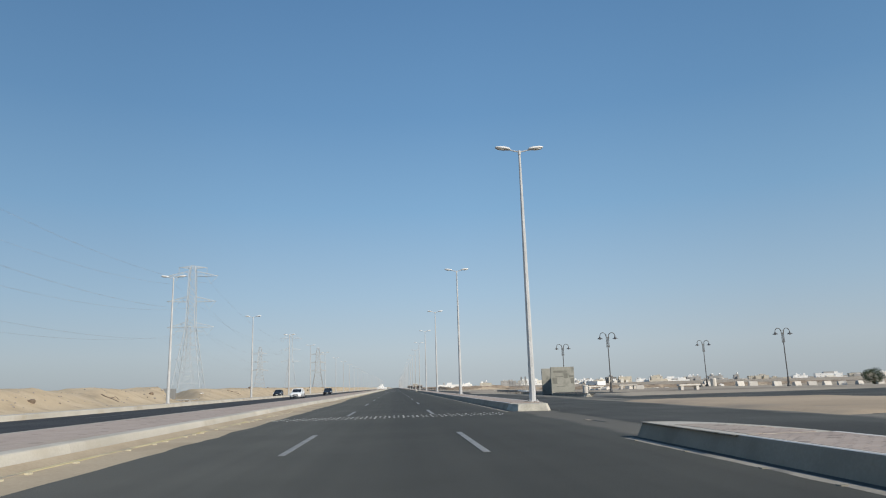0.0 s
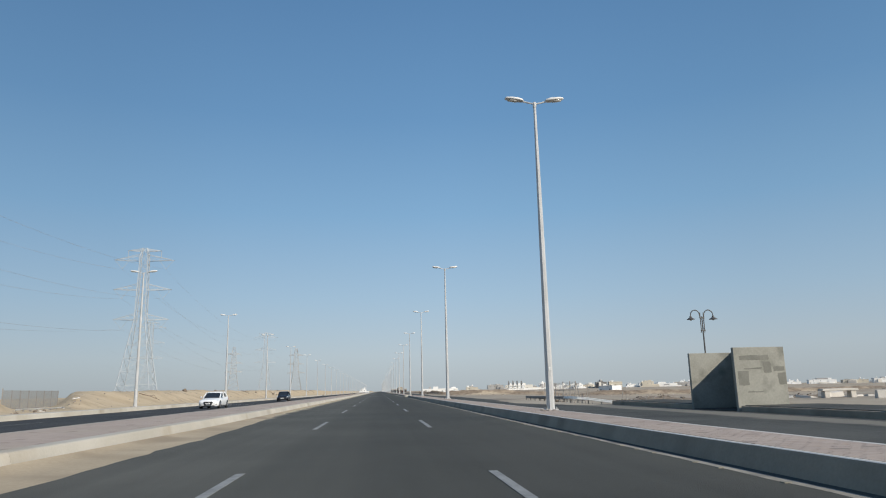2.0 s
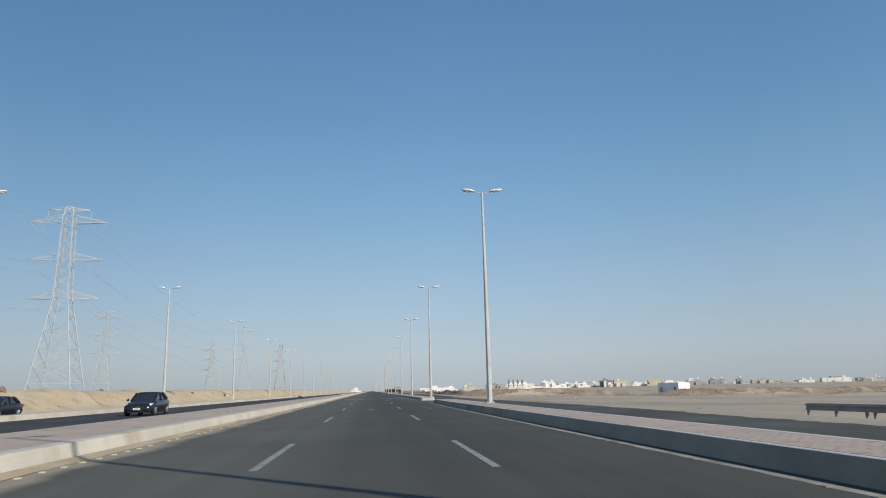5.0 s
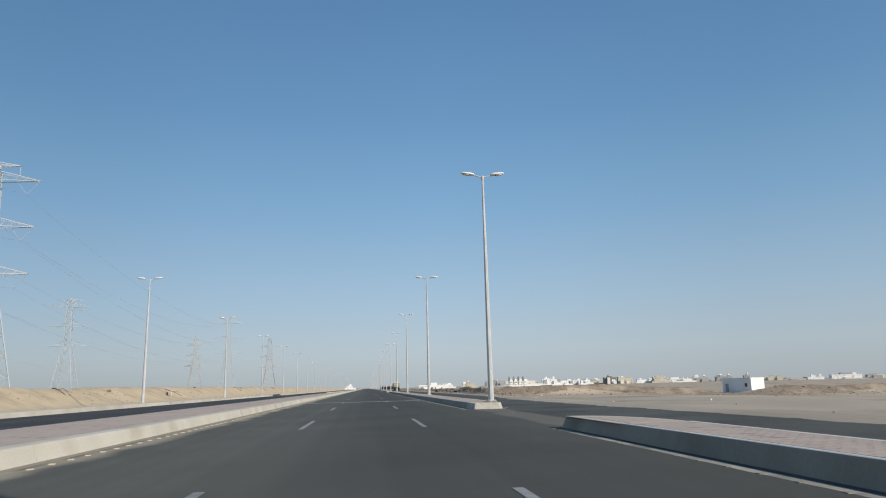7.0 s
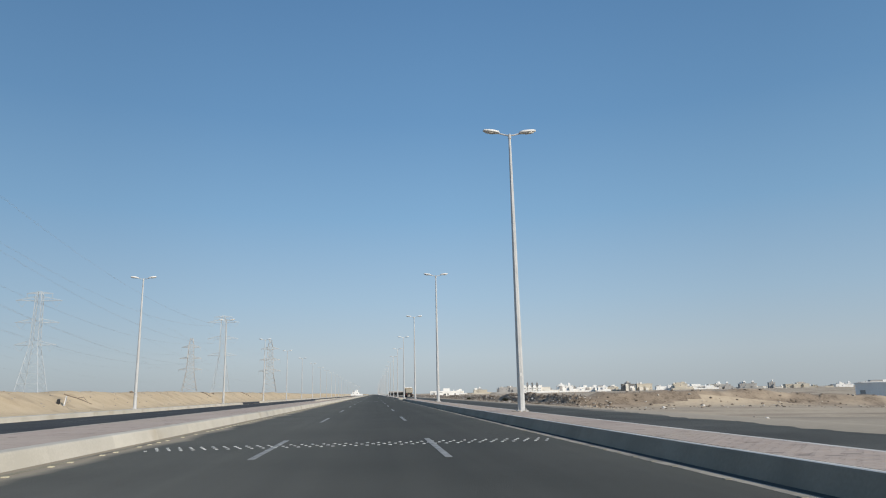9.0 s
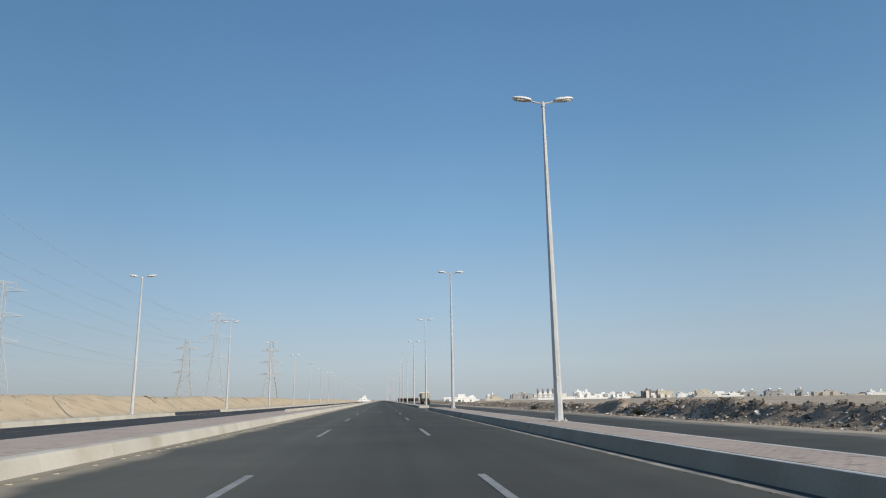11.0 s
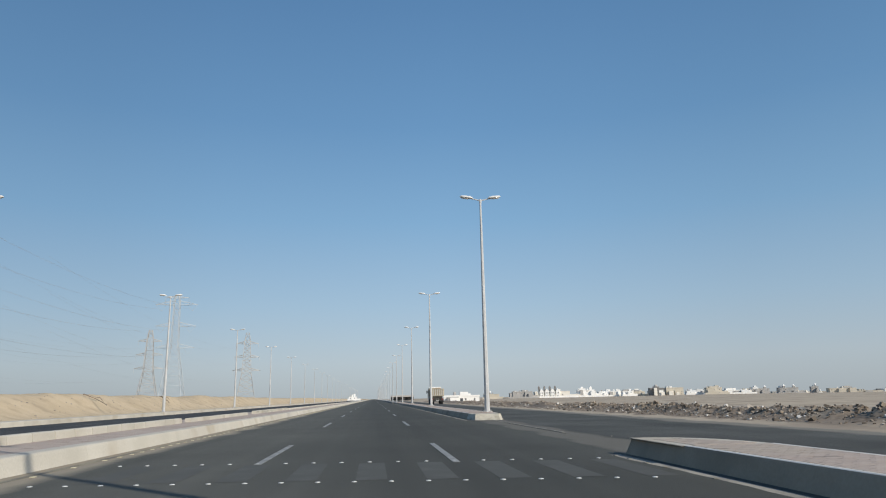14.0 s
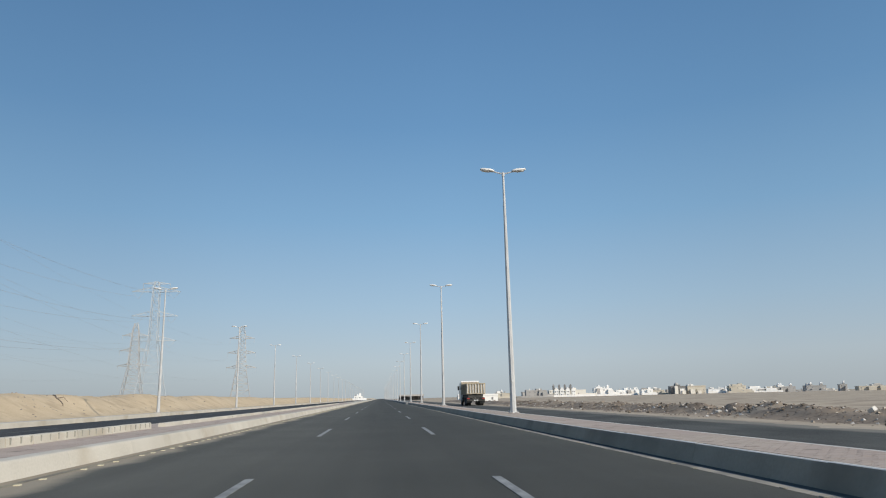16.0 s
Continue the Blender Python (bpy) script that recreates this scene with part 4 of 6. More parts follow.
for y in (31.0, 68.7, 107.4, 144.4, 180.7, 217.5, 257.0, 295.2, 332.6, 369.6, 407.2) + tuple(444.8 + 37.6 * i for i in range(24)):
    copy_thing(first, pose(-21.8, y, 0.285, 0, 0, 1.5 * math.cos(y)))


# ---- pylons and cables ----
def lattice(s, levels, bays, w):
    """Four legs through (half-width, z) levels, with crossed bracing."""
    for (r0, z0), (r1, z1), n in zip(levels, levels[1:], bays):
        for i in range(n):
            a, b = i / n, (i + 1) / n
            ra, rb, za, zb = r0 + (r1 - r0) * a, r0 + (r1 - r0) * b, z0 + (z1 - z0) * a, z0 + (z1 - z0) * b
            ca = [(-ra, -ra, za), (ra, -ra, za), (ra, ra, za), (-ra, ra, za)]
            cb = [(-rb, -rb, zb), (rb, -rb, zb), (rb, rb, zb), (-rb, rb, zb)]
            for k in range(4):
                j = (k + 1) % 4
                s.bar(ca[k], cb[k], w)
                s.bar(ca[k], cb[j], w * 0.5)
                s.bar(ca[j], cb[k], w * 0.5)
                s.bar(cb[k], cb[j], w * 0.5)


def crossarm(s, side, r, z, length, depth, w):
    tip = (side * length, 0, z + 0.2)
    n = 5
    for e in (-1, 1):
        lo, hi = (side * r, e * r, z), (side * r, e * r, z + depth)
        s.bar(lo, tip, w)
        s.bar(hi, tip, w)
        for i in range(n):
            a, b = i / n, (i + 0.5) / n
            p = [lo[k] + (tip[k] - lo[k]) * a for k in range(3)]
            q = [hi[k] + (tip[k] - hi[k]) * b for k in range(3)]
            s.bar(p, q, w * 0.5)
    for i in range(n):
        a = i / n
        p = [side * r + (tip[0] - side * r) * a, r * (1 - a), z + 0.2 * a]
        s.bar(p, (p[0], -p[1], p[2]), w * 0.5)


def pylon(name, label, levels, bays, arms, w, mat, vee):
    py = thing(name, label, "pylon", group="pylons in the desert")
    s = Shape()
    lattice(s, levels, bays, w)
    part("tower", s, mat, py)
    for z, length, depth in arms:
        r = 1.0
        for (r0, z0), (r1, z1) in zip(levels, levels[1:]):
            if z0 <= z <= z1:
                r = r0 + (r1 - r0) * (z - z0) / (z1 - z0)
        for side in (-1, 1):
            a = Shape()
            crossarm(a, side, r, z, length, depth, w * 0.75)
            arm = part("cross_arm", a, mat, py)
            ins = Shape()
            if vee and depth > 1:
                ins.bar((side * (length - 0.4), 0, z), (side * (length - 3.2), 0, z - 3.4), 0.10)
                ins.bar((side * (length - 5.6), 0, z), (side * (length - 3.2), 0, z - 3.4), 0.10)
            else:
                ins.bar((side * (length - 0.2), 0, z), (side * (length - 0.2), 0, z - 2.6), 0.2)
            part("insulator_string", ins, M_INSUL_HAZE, arm, "insulator string in a hazy blue-grey")
    for sx in (-1, 1):
        for sy in (-1, 1):
            r = levels[0][0]
            part("footing", Shape().box(sx * r - 0.8, sx * r + 0.8, sy * r - 0.8, sy * r + 0.8, -1.5, 0.5), M_BLOCK, py, bevel=0.05)
    return py


BIG_ARMS = ((54.5, 11.5, 2.4), (42.5, 11.0, 2.4), (30.5, 10.5, 2.4))
big = pylon("transmission_tower", "tall hazy pale steel lattice pylon with three pairs of arms", ((6.6, 0.0), (2.0, 31.0), (1.5, 56.5), (0.8, 59.6)), (6, 8, 1), BIG_ARMS + ((58.4, 6.5, 0.9),), 0.22, M_LATTICE_HAZE, True)
big.matrix_basis = pose(-94, 324, 0.6, 0, 0, 4)
copy_thing(big, pose(-94, 632, 0.5, 0, 0, 4)).scale = (0.85, 0.85, 0.86)
copy_thing(big, pose(-93, 16, 0.6, 0, 0, 4))
copy_thing(big, pose(-150, 513, 0.5, 0, 0, 3)).scale = (0.85, 0.85, 0.83)
SMALL_ARMS = ((39.5, 7.4, 1.6), (30.5, 8.4, 1.6), (21.5, 9.0, 1.6))
small = pylon("transmission_tower", "dense grey steel lattice pylon with short arms", ((6.4, 0.0), (3.0, 20.0), (1.8, 42.0), (0.9, 47.0)), (5, 8, 1), SMALL_ARMS, 0.30, M_LATTICE_D, False)
small.matrix_basis = pose(-85, 772, 0.0, 0, 0, 10)
copy_thing(small, pose(-147, 766, 2.0, 0, 0, 10))


def cables():
    n = 0
    for y0, y1, sc0, sc1 in ((16, 324, 1.0, 1.0), (324, 632, 1.0, 0.88)):
        for z, length, depth in BIG_ARMS:
            for side in (-1, 1):
                a = Vector((-94 + side * (length - 3.2), y0, (z - 3.4) * sc0 + 0.6))
                b = Vector((-95 + side * (length - 3.2) * sc1, y1, (z - 3.4) * sc1 + 0.6))
                cable = thing("power_cable", "sagging grey power cable hung between pylons", "power cable", group="power cables")
                for off in (-0.22, 0.22):
                    pts = []
                    for i in range(25):
                        t = i / 24
                        p = a.lerp(b, t)
                        pts.append((p.x + off, p.y, p.z - 9.5 * 4 * t * (1 - t)))
                    part("conductor", Shape().tube(pts, 0.016, 4), M_WIRE_HAZE, cable)
    for y0, y1, x in ((455, 766, -147), (463, 772, -85)):
        for z, length, depth in SMALL_ARMS:
            for side in (-1, 1):
                pts = []
                for i in range(21):
                    t = i / 20
                    pts.append((x + side * (length - 0.2), y0 + (y1 - y0) * t, z - (2.2 if x < -100 else 3.0) - 8 * 4 * t * (1 - t)))
                cable = thing("power_cable", "sagging grey power cable hung between pylons", "power cable", group="power cables")
                part("conductor", Shape().tube(pts, 0.016, 4), M_WIRE_HAZE, cable)


cables()


# ---- vehicles ----
def wheel_set(host, spots, r, w):
    for x, y in spots:
        wheel = part("wheel", Shape().wheel(x, y, r, r, w), M_TYRE, host, "black rubber tyre on a metal rim", smooth=False)
        sgn = 1 if x > 0 else -1
        rim = Shape().wheel(x + sgn * (w / 2 - 0.01), y, r, r * 0.62, 0.05, 14, 0.02)
        part("rim", rim, M_RIM, wheel)
        spokes = Shape()
        for k in range(5):
            a = 2 * math.pi * k / 5
            spokes.bar((x + sgn * (w / 2 + 0.02), y, r), (x + sgn * (w / 2 + 0.02), y + r * 0.58 * math.cos(a), r + r * 0.58 * math.sin(a)), 0.05)
        part("spokes", spokes, M_RIM, wheel)


def saloon(paint, label, m):
    """A saloon car, 4.35 m long, its front towards -y."""
    car = thing("saloon_car", label, "car", m, "cars on the oncoming side")
    # stations along y: y, half-width, bottom, shoulder height, top of the lower body
    st = ((-2.17, 0.60, 0.30, 0.52, 0.58), (-2.08, 0.78, 0.20, 0.60, 0.69), (-1.7, 0.85, 0.19, 0.72, 0.80), (-1.0, 0.86, 0.19, 0.82, 0.91), (-0.6, 0.86, 0.19, 0.86, 0.95),
          (0.6, 0.86, 0.19, 0.90, 0.99), (1.2, 0.86, 0.20, 0.93, 1.02), (1.75, 0.84, 0.22, 0.93, 1.03), (2.05, 0.78, 0.28, 0.86, 0.97), (2.17, 0.66, 0.36, 0.72, 0.80))
    rings = []
    for y, w, lo, sh, top in st:
        rings.append([(-w * 0.92, y, lo), (w * 0.92, y, lo), (w, y, lo + 0.12), (w * 1.005, y, sh - 0.12), (w * 0.97, y, sh), (w * 0.80, y, top - 0.02), (w * 0.35, y, top),
                      (-w * 0.35, y, top), (-w * 0.80, y, top - 0.02), (-w * 0.97, y, sh), (-w * 1.005, y, sh - 0.12), (-w, y, lo + 0.12)])
    part("body", Shape().rings(rings), paint, car, smooth=True)
    # cabin: glass all round, roof and pillars over it
    cab = ((-0.95, 0.72, 0.93), (-0.25, 0.66, 1.37), (0.25, 0.66, 1.43), (0.85, 0.65, 1.40), (1.65, 0.68, 1.06))
    glass = []
    for y, w, z in cab:
        glass.append([(-0.76, y, 0.88), (0.76, y, 0.88), (w * (0.95 if z > 1.1 else 1.0), y, z - 0.03), (w * 0.6, y, z), (-w * 0.6, y, z), (-w * (0.95 if z > 1.1 else 1.0), y, z - 0.03)])
    part("glasshouse", Shape().rings(glass), M_GLASS, car, "dark tinted windows")
    roof = []
    for y, w, z in ((-0.27, 0.655, 1.375), (0.0, 0.665, 1.425), (0.3, 0.665, 1.445), (0.7, 0.66, 1.435), (0.95, 0.655, 1.375)):
        roof.append([(-w, y, z - 0.05), (w, y, z - 0.05), (w * 0.85, y, z + 0.005), (w * 0.4, y, z + 0.025), (-w * 0.4, y, z + 0.025), (-w * 0.85, y, z + 0.005)])
    part("roof", Shape().rings(roof), paint, car, smooth=True)
    for s in (-1, 1):
        part("front_pillar", Shape().bar((s * 0.735, -0.97, 0.92), (s * 0.645, -0.25, 1.38), 0.07), paint, car)
        part("middle_pillar", Shape().bar((s * 0.765, 0.28, 0.92), (s * 0.655, 0.30, 1.41), 0.08), paint, car)
        part("rear_pillar", Shape().bar((s * 0.735, 1.62, 0.98), (s * 0.65, 0.92, 1.38), 0.13), paint, car)
        mirror = Shape().lump((s * 0.98, -0.72, 0.99), (0.11, 0.08, 0.07), random.Random(1), 1)
        part("door_mirror", mirror, paint, car)
        part("headlight", Shape().add([(s * 0.50, -2.10, 0.60), (s * 0.80, -2.03, 0.62), (s * 0.86, -1.72, 0.74), (s * 0.70, -1.83, 0.75), (s * 0.48, -2.03, 0.68), (s * 0.6, -1.8, 0.55)],
                                      [(0, 1, 4), (1, 2, 3), (1, 3, 4), (0, 4, 5), (0, 5, 1), (1, 5, 2), (2, 5, 3), (3, 5, 4)]), M_HEADLIGHT, car, "clear headlight")
        part("fog_lamp", Shape().box(s * 0.66 - 0.07, s * 0.66 + 0.07, -2.13, -2.02, 0.32, 0.40), M_BLACK, car)
        part("tail_lamp", Shape().box(s * 0.66 - 0.14, s * 0.66 + 0.14, 2.03, 2.15, 0.72, 0.88), M_TAIL, car)
        part("door_handle", Shape().box(s * 0.868 - 0.012, s * 0.868 + 0.012, 0.05, 0.22, 0.78, 0.81), paint, car)
        part("sill", Shape().box(s * 0.80 - 0.06, s * 0.80 + 0.06, -0.95, 0.95, 0.15, 0.24), M_BLACK, car)
        for y in (-1.32, 1.30):
            arch = Shape().wheel(s * 0.80, y, 0.33, 0.375, 0.14, 20, 0.01)
            part("wheel_arch", arch, M_BLACK, car)
    grille = Shape().rings([[(-0.42, y, 0.52), (-0.30, y, 0.30), (0.30, y, 0.30), (0.42, y, 0.52), (0.30, y, 0.60), (-0.30, y, 0.60)] for y in (-2.19, -2.05)])
    part("grille", grille, M_BLACK, car, "wide dark six-sided grille")
    part("lower_intake", Shape().box(-0.55, 0.55, -2.14, -2.02, 0.20, 0.27), M_BLACK, car)
    plate = part("number_plate", Shape().box(-0.2, 0.2, -2.215, -2.185, 0.38, 0.49), M_PLATE, car)
    part("printed_bar", Shape().box(-0.15, 0.15, -2.221, -2.213, 0.42, 0.45), M_BAR, plate)
    wheel_set(car, ((-0.775, -1.32), (0.775, -1.32), (-0.775, 1.30), (0.775, 1.30)), 0.315, 0.20)
    return car


saloon(M_CARWHITE, "white saloon car with dark windows on the oncoming carriageway", pose(-14.9, 107.4, 0.0, 0, 0, -1))
saloon(M_CARDARK, "dark blue saloon car on the oncoming carriageway", pose(-14.6, 152.0, 0.0, 0, 0, 1))
saloon(M_CARDARK, "dark saloon car on the service road below the sand bank", pose(-25.8, 156.0, -0.012, 0, 0, 0))


def tipper(m):
    """A tipper lorry seen from behind, its front towards +y; rear at y = 0."""
    t = thing("tipper_lorry", "dusty beige tipper lorry with a ribbed tailgate on the service road", "lorry", m)
    part("chassis", Shape().box(-0.45, 0.45, 0.1, 7.9, 0.62, 0.92), M_CHASSIS, t, bevel=0.02)
    bed = Shape()
    bed.box(-1.16, 1.16, 0.12, 5.3, 1.40, 1.52).box(-1.20, -1.12, 0.1, 5.3, 1.4, 2.78).box(1.12, 1.20, 0.1, 5.3, 1.4, 2.78).box(-1.20, 1.20, 5.22, 5.3, 1.4, 3.05)
    part("tipper_body", bed, M_TIPPER, t, bevel=0.015)
    gate = part("tailgate", Shape().box(-1.12, 1.12, 0.06, 0.12, 1.5, 2.72), M_TIPPER, t, "beige tailgate with pale upright ribs", bevel=0.015)
    for k in range(7):
        x = -1.05 + 0.35 * k
        part("rib", Shape().box(x - 0.06, x + 0.06, -0.05, 0.06, 1.48, 2.74), M_CAB, gate)
    for z in (1.5, 2.74):
        part("rail", Shape().box(-1.16, 1.16, -0.065, 0.06, z - 0.05, z + 0.05), M_TIPPER, gate)
    part("header_board", Shape().box(-1.22, 1.22, 5.32, 5.38, 2.7, 3.2), M_CARWHITE, t, "white board above the cab", bevel=0.02)
    part("subframe", Shape().box(-0.95, 0.95, 0.15, 5.2, 0.95, 1.39), M_CHASSIS, t, bevel=0.02)
    for s in (-1, 1):
        for k in range(8):
            y = 0.35 + 0.66 * k
            part("side_rib", Shape().box(s * 1.24 - 0.045, s * 1.24 + 0.045, y - 0.05, y + 0.05, 1.42, 2.78), M_TIPPER, t)
        part("mud_flap", Shape().box(s * 0.85 - 0.33, s * 0.85 + 0.33, 0.22, 0.25, 0.35, 1.0), M_BLACK, t)
        part("tail_light", Shape().box(s * 0.95 - 0.16, s * 0.95 + 0.16, -0.05, 0.03, 0.82, 0.94), M_TAIL, t)
        part("door_mirror", Shape().box(s * 1.42 - 0.1, s * 1.42 + 0.1, 6.95, 7.1, 2.0, 2.55), M_BLACK, t, bevel=0.02)
        part("cab_window", Shape().box(s * 1.255 - 0.012, s * 1.255 + 0.012, 6.1, 7.05, 1.95, 2.6), M_GLASS, t)
    part("bumper", Shape().box(-1.15, 1.15, -0.02, 0.12, 0.55, 0.72), M_CHASSIS, t, bevel=0.02)
    plate = part("number_plate", Shape().box(-0.26, 0.26, -0.04, -0.022, 0.58, 0.70), M_PLATE, t)
    part("printed_bar", Shape().box(-0.2, 0.2, -0.046, -0.038, 0.62, 0.66), M_BAR, plate)
    cab = []
    for z, w, y0, y1 in ((0.7, 1.24, 5.55, 7.65), (1.7, 1.26, 5.5, 7.72), (2.6, 1.25, 5.55, 7.5), (2.98, 1.18, 5.65, 7.3), (3.06, 1.0, 5.8, 7.1)):
        cab.append([(-w, y0, z), (w, y0, z), (w, y1, z), (-w, y1, z)])
    part("cab", Shape().rings(cab), M_CAB, t, "pale painted cab", bevel=0.03)
    part("fuel_tank", Shape().wheel(-0.95, 4.5, 0.75, 0.3, 0.5), M_CHASSIS, t)
    part("exhaust_stack", Shape().tube([(-0.95, 5.42, 0.9), (-0.95, 5.42, 3.2)], 0.06, 8), M_CHASSIS, t)
    for x in (-0.98, -0.66, 0.66, 0.98):
        for y in (1.3, 2.65):
            w = part("wheel", Shape().wheel(x, y, 0.51, 0.51, 0.28), M_TYRE, t)
            part("rim", Shape().wheel(x + (0.12 if x > 0 else -0.12), y, 0.51, 0.28, 0.06, 14, 0.02), M_CHASSIS, w)
    wheel_set(t, ((-0.98, 6.5), (0.98, 6.5)), 0.51, 0.28)
    return t


tipper(pose(12.0, 424.0, -0.012))


# ---- junction: concrete box, arched lamps, blocks ----
def concrete_bay():
    b = thing("concrete_enclosure", "three-sided stained concrete enclosure standing at the junction", "enclosure", pose(16.55, 73.3, -0.19))
    walls = []
    for name, x0, x1, y0, y1, h in (("near_wall", 0.0, 2.52, 0.0, 0.18, 2.96), ("far_wall", 0.0, 2.52, 4.65, 4.83, 2.93), ("back_wall", 2.34, 2.52, 0.183, 4.647, 2.93)):
        walls.append(part(name, Shape().box(x0, x1, y0, y1, 0, h), M_CONC, b, bevel=0.015))
    for x0, x1, z0, z1 in ((0.27, 1.72, 2.36, 2.58), (1.42, 1.80, 1.76, 2.27), (1.92, 2.46, 1.83, 2.04), (2.10, 2.47, 1.2, 1.74), (0.14, 0.66, 1.2, 1.86), (0.47, 1.32, 1.93, 2.0), (0.55, 1.3, 0.86, 0.92)):
        pts = []
        for k in range(16):
            u, v = ((k / 4, 0), (1, k / 4 - 1), (3 - k / 4, 1), (0, 4 - k / 4))[k // 4]
            jog = 0.045 * noise.noise(Vector((7 * (x0 + u), 5 * v + 3 * z0, k * 1.7)))
            pts.append((x0 + (x1 - x0) * u + jog, z0 + (z1 - z0) * v + 0.8 * jog))
        part("repair_patch", Shape().rings([[(x, -0.004, z) for x, z in pts], [(x, 0.004, z) for x, z in pts]]), M_STAIN, walls[0], "dark plaster repair patch")
    part("floor_slab", Shape().box(0.02, 2.33, 0.19, 4.64, 0.0, 0.05), M_ASPHALT_B, b)


concrete_bay()


def arched_lamp():
    l = thing("arched_lamp", "dark steel lamp post with two arched arms and bell shades", "lamp post", group="arched lamps on the parking ground")
    part("post", Shape().lathe(((0.11, 0), (0.11, 0.9), (0.065, 1.0), (0.05, 4.6), (0.042, 5.3)), 10), M_DARKMETAL, l)
    part("plinth", Shape().lathe(((0.2, 0), (0.2, 0.12), (0.13, 0.3), (0.12, 0.55)), 10), M_DARKMETAL, l)
    for dx in (-0.13, 0.13):
        part("banner_rod", Shape().tube([(dx, 0, 4.25), (dx, 0, 5.55)], 0.036, 6), M_DARKMETAL, l)
    for z in (4.4, 5.2):
        part("clamp", Shape().box(-0.17, 0.17, -0.05, 0.05, z - 0.04, z + 0.04), M_DARKMETAL, l)
    for s in (-1, 1):
        pts = [(s * (0.16 + 0.36 * (1 - math.cos(a))), 0, 5.35 + 0.36 * math.sin(a)) for a in (math.pi * k / 10 for k in range(11))]
        arm = part("arched_arm", Shape().tube([(s * 0.12, 0, 4.9)] + pts, 0.038, 6), M_DARKMETAL, l)
        x = s * 0.88
        part("bell_shade", Shape().lathe(((0.04, 5.36), (0.07, 5.31), (0.10, 5.23), (0.29, 5.13), (0.31, 5.10)), 12, x), M_DARKMETAL, arm)
        part("bulb", Shape().lathe(((0.06, 5.11), (0.10, 5.07), (0.04, 5.03)), 8, x), M_LENS, arm)
    return l


arc = arched_lamp()
arc.matrix_basis = pose(20.75, 66.1, 0.08)
arc.scale = (0.86, 0.86, 1.0)
for x, y in ((20.8, 84.7), (38.7, 66.3), (38.8, 84.6)):
    copy_thing(arc, pose(x, y, 0.1))

kerb_side = tagged(new("island_junction"), "low dark kerbed island below the concrete enclosure", "traffic island", kind="structure")
low = kerb_mesh(3.2, 0.22, 0.26, 0.04, M_KERB_SHADE_DARK)
kerb_row(kerb_side, low, False, 16.6, 60.4, 73.0, 3.2, random.Random(4), -0.18)
kerb_row(kerb_side, low, False, 16.6, 78.3, 90.9, 3.2, random.Random(6), -0.18)
for y0, y1 in ((59.8, 73.2), (78.2, 91.0)):
    part("fill", Shape().box(16.83, 20.4, y0, y1, -0.2, 0.108), M_ASPHALT_B, kerb_side, "dusty asphalt fill")
part("broken_tip", Shape().lump((16.65, 59.9, -0.12), (0.4, 0.5, 0.22), random.Random(8), 2), M_NOSE, kerb_side, "broken pale concrete tip")
widening = Shape().rings([[(13.7, y, -0.3), (16.62, y, -0.4), (16.62, y, -0.178), (13.7, y, -0.011)] for y in (91.0, 53.0)])
tagged(new("road_widening", mesh_of("road_widening", widening, M_ASPHALT_B)), "dusty asphalt widening below the concrete enclosure", "road", kind="structure")

drum = thing("concrete_drum", "upright pale concrete drum at the kerb end", "drum", pose(17.4, 63.2, 0.02) @ Matrix.Diagonal((0.8, 0.8, 0.8, 1)))
part("shell", Shape().lathe(((0.30, 0), (0.31, 0.1), (0.30, 0.95), (0.27, 1.0), (0.22, 0.98)), 18), M_BLOCK, drum, smooth=True)
part("rim", Shape().lathe(((0.315, 0.86), (0.33, 0.90), (0.315, 0.94)), 18), M_BLOCK, drum)


def barrier_block():
    b = thing("barrier_block", "pale concrete barrier block on the dusty parking ground", "concrete block", group="barrier blocks")
    prof = ((-0.32, 0), (0.32, 0), (0.30, 0.15), (0.16, 0.62), (-0.16, 0.62), (-0.30, 0.15))
    part("body", Shape().rings([[(-0.5, y, z) for y, z in prof], [(0.5, y, z) for y, z in prof]]), M_BLOCK, b, bevel=0.02)
    part("lifting_loop", Shape().tube([(-0.1, 0, 0.6), (-0.08, 0, 0.7), (0.08, 0, 0.7), (0.1, 0, 0.6)], 0.012, 5), M_DARKMETAL, b)
    return b


bb = barrier_block()
spots = ((48.1, 94.6), (49.9, 94.4), (53.5, 94.6), (56.1, 94.1), (58.4, 94.2), (60.7, 94.4), (63.2, 94.8), (66.0, 95.2), (69.0, 95.0), (43.8, 95.4), (31.5, 88.0), (28.2, 79.0))
bb.matrix_basis = pose(*spots[0], ground_height(*spots[0]) - 0.02, 0, 0, 12)
bb.scale = (1.12, 1.12, 1.12)
rng = random.Random(21)
for x, y in spots[1:]:
    turn = rng.uniform(-22, 22)
    copy_thing(bb, pose(x, y, ground_height(x, y) - 0.04, rng.uniform(-5, 5), rng.uniform(-4, 4), turn)).scale = [1.12 if x > 40 else 0.8] * 3


def slab_bench():
    b = thing("slab_bench", "pale concrete slab bench on two blocks", "bench", group="slab benches")
    part("slab", Shape().box(-1.1, 1.1, -0.28, 0.28, 0.42, 0.56), M_BLOCK, b, bevel=0.02)
    for x in (-0.8, 0.8):
        part("support", Shape().box(x - 0.16, x + 0.16, -0.24, 0.24, 0, 0.42), M_BLOCK, b, bevel=0.02)
    return b


sb = slab_bench()
sb.matrix_basis = pose(27.4, 63.7, 0.06, 0, 0, 8)
for x, y, a in ((28.0, 82.6, -6), (25.2, 87.0, 14)):
    copy_thing(sb, pose(x, y, ground_height(x, y) - 0.01, 0, 0, a))

